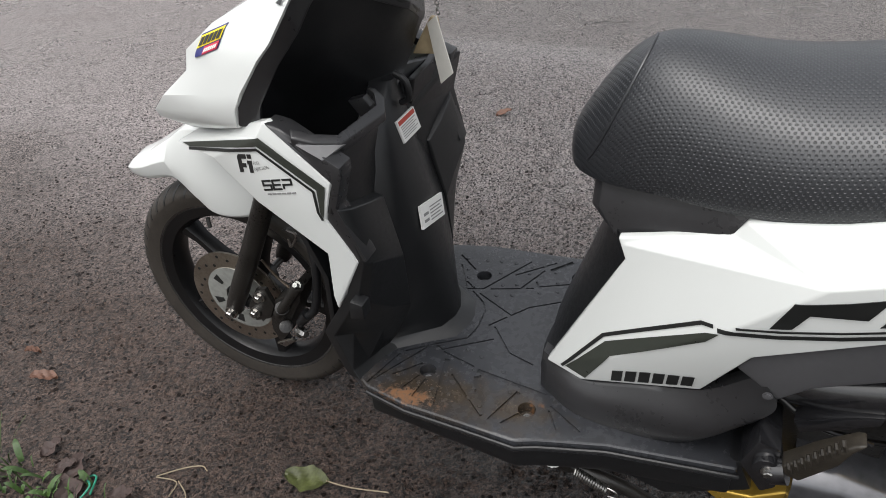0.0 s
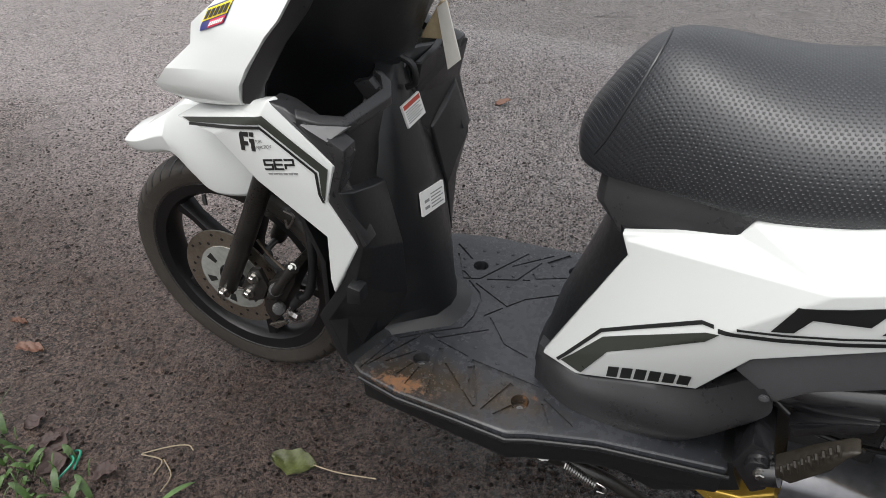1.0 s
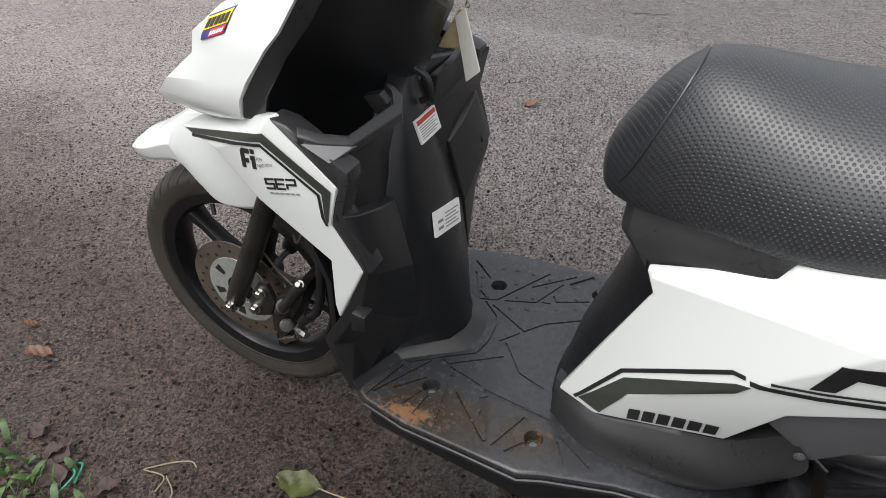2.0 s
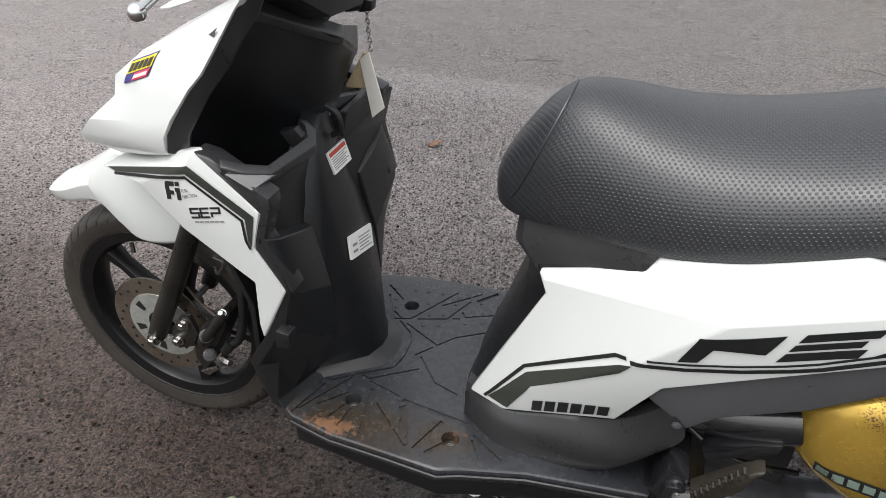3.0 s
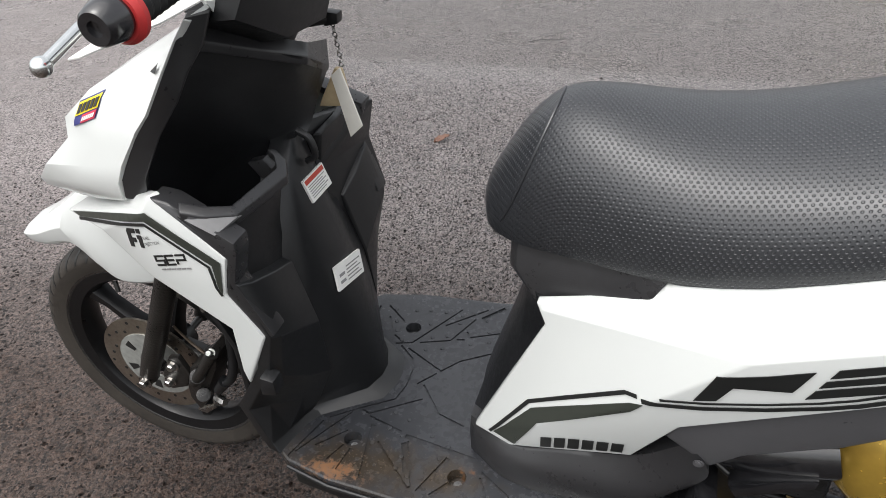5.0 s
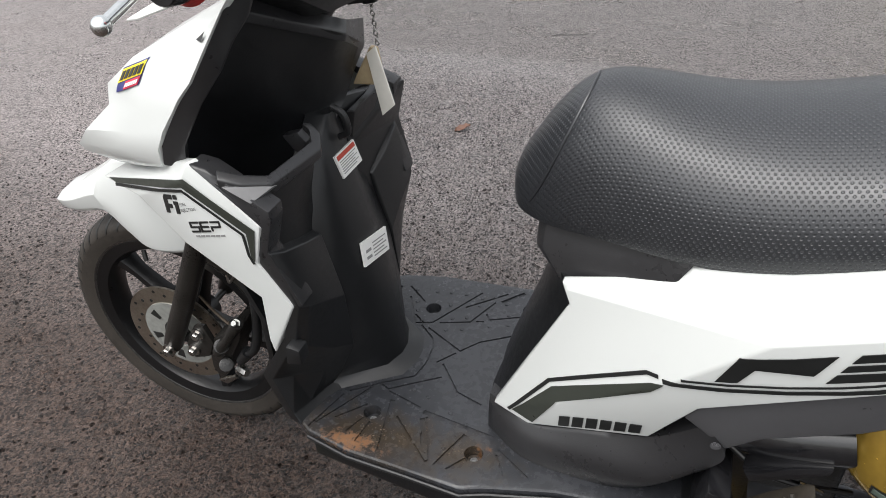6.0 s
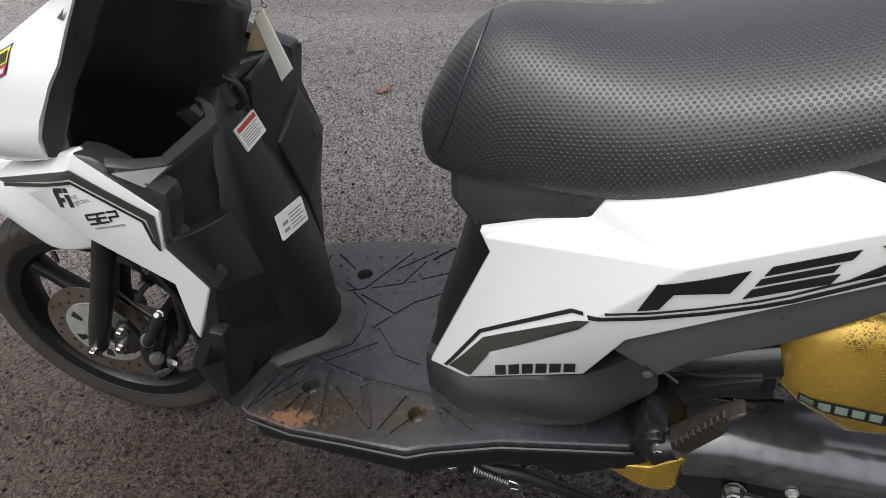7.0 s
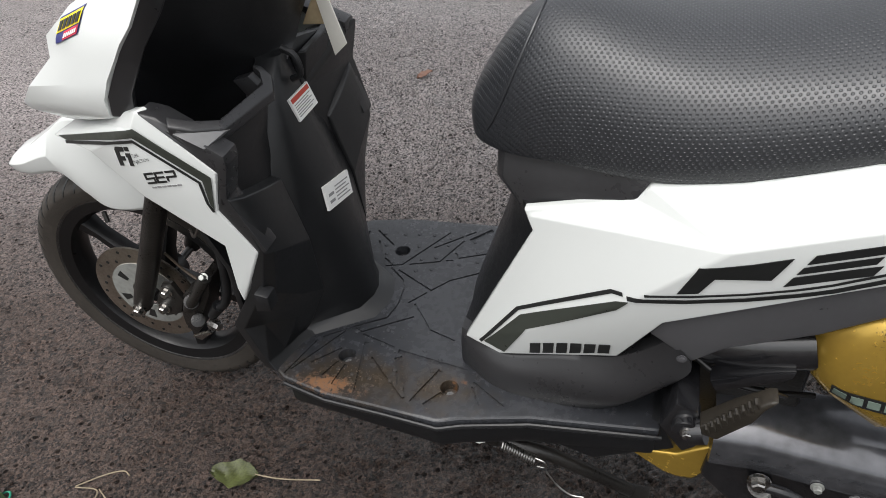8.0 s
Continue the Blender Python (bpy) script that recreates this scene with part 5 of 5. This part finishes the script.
for i in range(9):
    c = Vector((0.380 + 0.0004 * i, 0.098, 0.814 - 0.0068 * i))
    part("chain_link", turned([(0.0030 + 0.0009 * math.cos(a), 0.0009 * math.sin(a)) for a in [2 * math.pi * k / 6 for k in range(6)]], c, 12, (1, 0, 0) if i % 2 else (0, 1, 0)), STEEL, key)
fob = thing("key_tag", "white plastic card and beige leather pouch on the key chain", "key ring")
fob.matrix_basis = pose(0, 0, 0, 4)
part("card", prism([(0.366, 0.744), (0.381, 0.756), (0.402, 0.671), (0.381, 0.652)], "y", 0.094, 0.0975, 0.0008), CARD, fob)
part("pouch", prism([(0.366, 0.750), (0.376, 0.748), (0.383, 0.694), (0.332, 0.690), (0.338, 0.702)], "y", 0.106, 0.116, 0.003), BEIGE, fob)

# ------------------------------------------------ engine side
GC = [(1.026, 0.489), (1.029, 0.414), (1.052, 0.385), (1.113, 0.340), (1.172, 0.342), (1.180, 0.398), (1.160, 0.469), (1.138, 0.526), (1.097, 0.545), (1.06, 0.525)]
cx, cz = sum(p[0] for p in GC) / len(GC), sum(p[1] for p in GC) / len(GC)


def scaled(o, k, dx=0.0, dz=0.0):
    return [(cx + (x - cx) * k + dx, cz + (z - cz) * k + dz) for x, z in o]


rings = [[(x, y, z) for x, z in scaled(GC, k, dx, dz)] for y, k, dx, dz in ((-0.05, 0.97, 0, 0), (-0.118, 0.985, 0, 0), (-0.121, 1.01, 0, 0), (-0.128, 1.01, 0, 0), (-0.131, 0.99, 0, 0), (-0.148, 0.955, 0.002, 0), (-0.164, 0.87, 0.007, 0.001), (-0.176, 0.70, 0.014, 0.002))]
gb = bevel(loft(rings), 0.006, 3, 30)
cover = part("air_cleaner_cover", gb, GOLD, scooter, "gold-painted air cleaner cover freckled with dirt", 45)
gold_face = Surf([(x, y, z) for r in rings[5:] for x, y, z in r] + [(cx, -0.1755, cz)], [(10 * a + i, 10 * a + (i + 1) % 10, 10 * a + 10 + (i + 1) % 10, 10 * a + 10 + i) for a in range(2) for i in range(10)] + [(20 + i, 20 + (i + 1) % 10, 30) for i in range(10)])
for i in range(6):
    for k, material in ((1.0, INK), (0.60, GREENINK)):
        e = (1 - k) / 2
        g = [[(i + e * 0.6, e), (i + 0.98 - e * 0.6, e), (i + 1.06 - e * 0.6, 1 - e), (i + 0.08 + e * 0.6, 1 - e)]]
        part("emblem_block", gold_face.decal(place_glyphs(g, (1.058, 0.404), (0.0180, -0.0032), (-0.004, 0.0195)), lift=0.0020 if k == 1 else 0.0026), material, cover)
bolt("bolt", (1.140, -0.13, 0.522), (0, -1, 0), 0.006, 0.01, STEEL, cover)
bolt("bolt", (1.182, -0.13, 0.375), (0, -1, 0), 0.006, 0.01, STEEL, cover)
part("intake_duct", tube(smooth_path([(0.90, -0.10, 0.40), (0.96, -0.12, 0.418), (1.04, -0.125, 0.44)], 5), 0.034, 20), GLOSS, scooter, "glossy black intake duct")
part("engine_block", bevel(prism([(0.86, 0.20), (0.95, 0.16), (1.06, 0.20), (1.06, 0.42), (0.95, 0.44), (0.86, 0.38)], "y", -0.085, 0.09, 0), 0.012, 3), GRIME, scooter, "dark engine block")

rings = []
for x, zt in ((0.955, 0.272), (1.01, 0.276), (1.10, 0.264), (1.20, 0.252), (1.31, 0.242)):
    rings.append([(x, -0.05, zt), (x, -0.098, zt), (x, -0.115, zt - 0.003), (x, -0.144, zt - 0.016), (x, -0.150, zt - 0.026), (x, -0.150, zt - 0.070), (x, -0.140, zt - 0.074), (x, -0.05, zt - 0.074)])
part("drive_case", bevel(loft(rings), 0.004, 2, 20), CASEMAT, scooter, "glossy black drive case with a sloping top")
low = [(0.955, 0.205), (1.10, 0.222), (1.24, 0.218), (1.30, 0.205), (1.30, 0.14), (1.24, 0.108), (1.10, 0.090), (1.00, 0.095), (0.95, 0.15)]
case = part("case_cover", prism(low, "y", -0.140, -0.05, 0.012, 3), GLOSS, scooter, "dirty black case cover")
for x, z in ((1.094, 0.196), (1.19, 0.130)):
    bolt("bolt", (x, -0.151 if z > 0.17 else -0.138, z), (0, -1, 0), 0.006, 0.009, HUBGREY, case)
kick = part("kick_lever", tube(smooth_path([(1.020, -0.168, 0.199), (1.058, -0.168, 0.191), (1.103, -0.168, 0.165), (1.161, -0.168, 0.159), (1.220, -0.168, 0.181)], 5), [0.008] * 21, 12), GLOSS, scooter, "black kick start lever")
bolt("bolt", (1.017, -0.172, 0.215), (0, -1, 0), 0.010, 0.014, STEEL, kick, "bright pinch bolt")
bolt("bolt", (1.029, -0.170, 0.181), (0, -1, 0), 0.007, 0.008, HUBGREY, kick)
part("shaft", tube([(1.033, -0.130, 0.136), (1.022, -0.168, 0.198)], 0.016, 16), GRIME, kick)
KT0, KT1 = Vector((1.128, -0.172, 0.209)), Vector((1.198, -0.172, 0.203))
part("tread", tube([KT0.lerp(KT1, i / 39) for i in range(40)], [0.0085 if (i // 3) % 2 else 0.0065 for i in range(40)], 14), FACET, kick, "ribbed metal kick pedal")
part("pedal_eye", turned([(0.006, -0.008), (0.016, -0.008), (0.016, 0.008), (0.006, 0.008)], (1.214, -0.172, 0.203), 28), FACET, kick)
part("belly_guard", prism([(0.842, 0.172), (0.915, 0.178), (0.960, 0.214), (0.958, 0.145), (0.945, 0.124), (0.92, 0.122), (0.90, 0.130)], "y", -0.130, -0.03, 0.006, 3), GOLD, scooter, "gold-painted engine guard")

# passenger peg, folded back
pegb = part("peg_bracket", bevel(join(prism([(0.880, 0.330), (0.895, 0.376), (0.922, 0.368), (0.928, 0.30), (0.912, 0.285)], "y", -0.200, -0.12, 0), tube([(0.910, -0.214, 0.345), (0.910, -0.17, 0.345)], 0.017, 18)), 0.004, 2, 40), GLOSS, scooter, "black peg bracket")
peg = part("passenger_peg", bevel(prism([(0.923, 0.367), (0.928, 0.353), (0.945, 0.348), (0.978, 0.391), (0.987, 0.416), (0.998, 0.433), (0.989, 0.431), (0.956, 0.403)], "y", -0.220, -0.196, 0), 0.005, 3), PEGRUB, scooter, "folded rubber passenger foot peg, brown with dirt", 50)
for i in range(9):
    c = Vector((0.931, -0.2205, 0.367)).lerp(Vector((0.975, -0.2205, 0.427)), i / 8)
    part("rib", tube([c + Vector((-0.002, 0.003, 0.007)), c + Vector((0.0, -0.0005, 0.002)), c + Vector((0.004, 0.0, -0.008))], [0.0024, 0.0028, 0.0016], 6), PEGRUB, peg)
part("collar", tube([(0.914, -0.206, 0.338), (0.932, -0.207, 0.346)], [0.017, 0.017], 20), GLOSS, peg)
bolt("pin", (0.912, -0.214, 0.345), (0, -1, 0), 0.006, 0.008, STEEL, peg)
part("step_bar", bevel(prism([(0.93, 0.388), (0.99, 0.415), (1.02, 0.425), (1.018, 0.412), (0.99, 0.395), (0.94, 0.37)], "y", -0.165, -0.14, 0), 0.003), GLOSS, scooter, "glossy black lever")
part("cable", tube(smooth_path([(0.90, -0.13, 0.40), (0.95, -0.15, 0.378), (1.00, -0.145, 0.362), (1.06, -0.12, 0.34)], 5), 0.004, 10), RIM, scooter)
part("hose", tube(smooth_path([(0.89, -0.11, 0.43), (0.94, -0.135, 0.412), (0.985, -0.13, 0.40), (1.02, -0.10, 0.36)], 5), 0.008, 12), GLOSS, scooter)
part("cable_end", tube([(0.995, -0.15, 0.372), (1.022, -0.15, 0.364)], 0.003, 8), GLOSS, scooter)
for i in range(3):
    part("gold_fin", prism([(0.878 + 0.006 * i, 0.372), (0.882 + 0.006 * i, 0.372), (0.892 + 0.006 * i, 0.384), (0.888 + 0.006 * i, 0.384)], "y", -0.15, -0.12, 0.0008, 1), GOLD, scooter)

# side stand with its spring
stand = part("side_stand", tube(smooth_path([(0.645, -0.165, 0.192), (0.690, -0.166, 0.180), (0.736, -0.158, 0.160), (0.791, -0.140, 0.110), (0.860, -0.112, 0.035)], 5), 0.0105, 14), GRIME, scooter, "dirty black side stand")
part("foot", prism([(0.842, -0.134), (0.890, -0.132), (0.892, -0.096), (0.846, -0.094)], "z", 0.010, 0.031, 0.003), GRIME, stand)
part("pivot_plate", prism([(0.600, 0.185), (0.612, 0.225), (0.665, 0.225), (0.668, 0.180)], "y", -0.178, -0.150, 0.004), GRIME, stand)
bolt("pivot_bolt", (0.638, -0.178, 0.200), (0, -1, 0), 0.009, 0.008, STICKER, stand, "bright pivot bolt")
coil = []
for i in range(14 * 10 + 1):
    a = 2 * math.pi * i / 10
    t = i / 140
    c = Vector((0.672, -0.178, 0.190)).lerp(Vector((0.722, -0.180, 0.168)), t)
    coil.append(c + Vector((0.3, 0, 1)).normalized() * 0.007 * math.cos(a) + Vector((0, -1, 0)) * 0.007 * math.sin(a))
part("spring", tube(coil, 0.0016, 6), STEEL, stand, "bright coil spring")
part("hook", tube(smooth_path([(0.722, -0.180, 0.175), (0.735, -0.182, 0.172), (0.737, -0.182, 0.160), (0.724, -0.180, 0.156)], 5), 0.0016, 8), STEEL, stand)
part("wire", tube(smooth_path([(0.738, -0.182, 0.150), (0.755, -0.185, 0.125), (0.775, -0.187, 0.110), (0.795, -0.187, 0.110)], 5), 0.0014, 8), STEEL, stand)

# rear wheel and shock, half hidden by the case
rear = wheel(Vector((1.245, 0.0, 0.248)), 0.246, 0.042, scooter, "rear_wheel")
part("shock_absorber", tube([(1.225, -0.12, 0.30), (1.235, -0.125, 0.42), (1.25, -0.13, 0.62)], [0.012, 0.018, 0.018], 14), GRIME, scooter, "dark rear shock absorber")
part("shock_sleeve", tube([(1.228, -0.125, 0.36), (1.234, -0.125, 0.43)], 0.023, 16), HUBGREY, scooter)

# ---------------------------------------------------------------- things on the ground
def blade(base, tip, w, bend, material, name, parent):
    a, b = Vector(base), Vector(tip)
    side = (b - a).cross(Vector((0, 0, 1))).normalized() if (b - a).cross(Vector((0, 0, 1))).length > 1e-4 else Vector((1, 0, 0))
    rings = []
    for i in range(7):
        t = i / 6
        p = a.lerp(b, t) + Vector(bend) * (4 * t * (1 - t))
        ww = w * (0.55 + 1.2 * t) * (1 - t) ** 0.7 + 0.0003
        rings.append([p - side * ww, p + Vector((0, 0, -0.0006)), p + side * ww, p + Vector((0, 0, 0.0006))])
    return loft(rings)


def leaf_mesh(length, width, lobes, seed):
    """A curled leaf: a blade with a midrib fold and an uneven rim."""
    rnd = random.Random(seed)
    bm = bmesh.new()
    rows = []
    for i in range(15):
        t = i / 14
        w = width * math.sin(math.pi * min(1, t * 0.96 + 0.03)) ** 0.65 * (1 + lobes * math.sin(9 * t + seed) + rnd.uniform(-0.05, 0.05))
        zz = 0.004 + 0.006 * math.sin(3 * t + seed)
        rows.append([(length * t, s * w, zz + 0.006 * abs(s) ** 1.5 + 0.002 * math.sin(20 * t + 5 * s)) for s in (-1, -0.6, -0.25, 0, 0.25, 0.6, 1)])
    vs = [[bm.verts.new(p) for p in r] for r in rows]
    for a, b in zip(vs, vs[1:]):
        for j in range(6):
            bm.faces.new((a[j], a[j + 1], b[j + 1], b[j]))
    ext = bmesh.ops.extrude_face_region(bm, geom=list(bm.faces))
    for v in ext["geom"]:
        if isinstance(v, bmesh.types.BMVert):
            v.co.z -= 0.0007
    return bm


leaf = thing("fallen_leaf", "mottled green fallen leaf with a long stem on the asphalt", "leaf", pose(0.165, -0.236, 0.004, 0, 0, 8))
part("blade", leaf_mesh(0.085, 0.026, 0.12, 3), OLDLEAF, leaf)
part("stem", tube(smooth_path([(0.080, 0, 0.006), (0.13, -0.004, 0.006), (0.195, 0.002, 0.004)], 5), 0.0013, 6), STRAW, leaf)
for x, y, a, k in ((-0.493, -0.208, 22, 1.3), (-0.573, -0.150, 27, 0.75)):
    lf = thing("dry_leaf", "small dry orange leaf lying on the asphalt", "leaf", pose(x, y, 0.001, 0, 0, a), "dry leaves")
    part("blade", leaf_mesh(0.045 * k, 0.012 * k, 0.15, 7), DRYLEAF, lf)
far_leaf = thing("dry_leaf", "red-brown leaf scrap flattened on the asphalt", "leaf", pose(-0.01, 1.43, 0.0005, 0, 0, 40), "dry leaves")
part("blade", leaf_mesh(0.06, 0.018, 0.2, 5), DRYLEAF, far_leaf)
for pts in (((-0.055, -0.320), (-0.02, -0.288), (0.008, -0.272), (0.025, -0.278)), ((-0.055, -0.322), (-0.012, -0.318), (-0.004, -0.348)), ((-0.010, -0.315), (0.025, -0.338), (0.032, -0.372))):
    tw = thing("straw", "dry bent grass stalk on the asphalt", "stalk", group="straws")
    part("stalk", tube(smooth_path([(x, y, 0.004) for x, y in pts], 4), 0.0013, 6), STRAW, tw)
for x, y, a in ((0.15, 2.65, 20), (1.737, 3.09, -30)):
    tw = thing("twig", "thin dark twig lying on the road", "twig", pose(x, y, 0.004, 0, 0, a), "twigs")
    part("stick", tube(smooth_path([(-0.09, 0, 0), (-0.02, 0.012, 0.002), (0.04, 0.004, 0), (0.09, 0.014, 0.003)], 4), [0.002] * 13, 6), GRIME, tw)

rnd = random.Random(4)
gb = None
for k in range(140):
    t = rnd.random()
    x, y = -0.37 + 0.29 * t + rnd.gauss(0, 0.035), -0.415 - 0.04 * t + rnd.gauss(0, 0.035)
    if rnd.random() < 0.4:
        y -= 0.08
    h = rnd.uniform(0.010, 0.042)
    a = rnd.uniform(0, 6.28)
    wide = rnd.choice((0.0014, 0.002, 0.006, 0.008))
    b = blade((x, y, -0.001), (x + (0.5 + 60 * wide) * h * math.cos(a), y + (0.5 + 60 * wide) * h * math.sin(a), h * (1 - 40 * wide)), wide, (0, 0, h * 0.25), LEAFGREEN, "", None)
    gb = b if gb is None else join(gb, b)
for (x, y, z), (u, v, w), wd in (((-0.37, -0.37, 0), (-0.33, -0.335, 0.075), 0.002), ((-0.38, -0.38, 0), (-0.37, -0.35, 0.085), 0.002), ((0.045, -0.385, 0.002), (0.078, -0.338, 0.012), 0.007), ((-0.15, -0.42, 0), (-0.135, -0.41, 0.05), 0.0025)):
    gb = join(gb, blade((x, y, z), (u, v, w), wd, (0, 0, 0.006), LEAFGREEN, "", None))
grass = part("grass", gb, LEAFGREEN)
tagged(grass, "fresh green grass and weeds at the asphalt edge", "grass", kind="stuff")
vb = None
for k in range(160):
    x = rnd.uniform(1.55, 3.2)
    y = 4.98 + 0.02 * (x - 1.6) + abs(rnd.gauss(0, 0.12)) + (0.10 if x < 1.85 else 0.0)
    h, a = rnd.uniform(0.03, 0.10), rnd.uniform(0, 6.28)
    b = blade((x, y, -0.002), (x + h * math.cos(a), y + h * math.sin(a), h * 0.8), 0.006, (0, 0, h * 0.2), STRAW, "", None)
    vb = b if vb is None else join(vb, b)
tagged(part("dry_grass", vb, VERGE), "yellow-green dry grass along the far road edge", "grass", kind="stuff")
for x, y, a, k in ((-0.25, -0.375, 30, 1.0), (-0.21, -0.385, 100, 1.2), (-0.19, -0.36, -40, 0.8), (-0.11, -0.385, 15, 1.1), (-0.30, -0.36, 70, 1.0), (-0.16, -0.41, 160, 1.3)):
    lf = thing("rotting_leaf", "dull purple-brown rotting leaf at the asphalt edge", "leaf", pose(x, y, 0.001, 0, 0, a), "rotting leaves")
    part("blade", leaf_mesh(0.045 * k, 0.016 * k, 0.3, 11), LITTER, lf)
tl = thing("string", "scrap of teal plastic string on the ground", "string")
part("strand", tube(smooth_path([(-0.150, -0.425, 0.003), (-0.148, -0.385, 0.012), (-0.175, -0.372, 0.006), (-0.160, -0.360, 0.004), (-0.140, -0.395, 0.005)], 5), 0.002, 6), TEAL, tl)

# loose grit: one scatter of small angular stones
vs, fs = [], []
for k in range(10000):
    x, y = (rnd.uniform(-1.3, 0.5), rnd.uniform(-0.55, 1.1)) if k % 2 else (rnd.uniform(-1.9, 1.9), rnd.uniform(-0.6, 3.0))
    r = 0.0016 + 0.0038 * rnd.random() ** 3
    if rnd.random() < 0.04:
        r *= 1.5
    i0 = len(vs)
    zg = float(min(H[np.searchsorted(gx, x), np.searchsorted(gy, y)], 0.0015))
    for dx, dy, dz in ((1, 0, 0), (0, 1, 0), (-1, 0, 0), (0, -1, 0), (0, 0, 1)):
        j = rnd.uniform(0.7, 1.3) * r
        vs.append((x + dx * j + rnd.uniform(-0.3, 0.3) * r, y + dy * j, zg + dz * j * 0.9 - 0.0004))
    fs += [(i0, i0 + 1, i0 + 4), (i0 + 1, i0 + 2, i0 + 4), (i0 + 2, i0 + 3, i0 + 4), (i0 + 3, i0, i0 + 4)]
me = bpy.data.meshes.new("grit")
me.from_pydata(vs, [], fs)
me.materials.append(GRITMAT)
grit = new("grit", me)
tagged(grit, "dark loose grit strewn over the wet asphalt", "grit", kind="stuff")
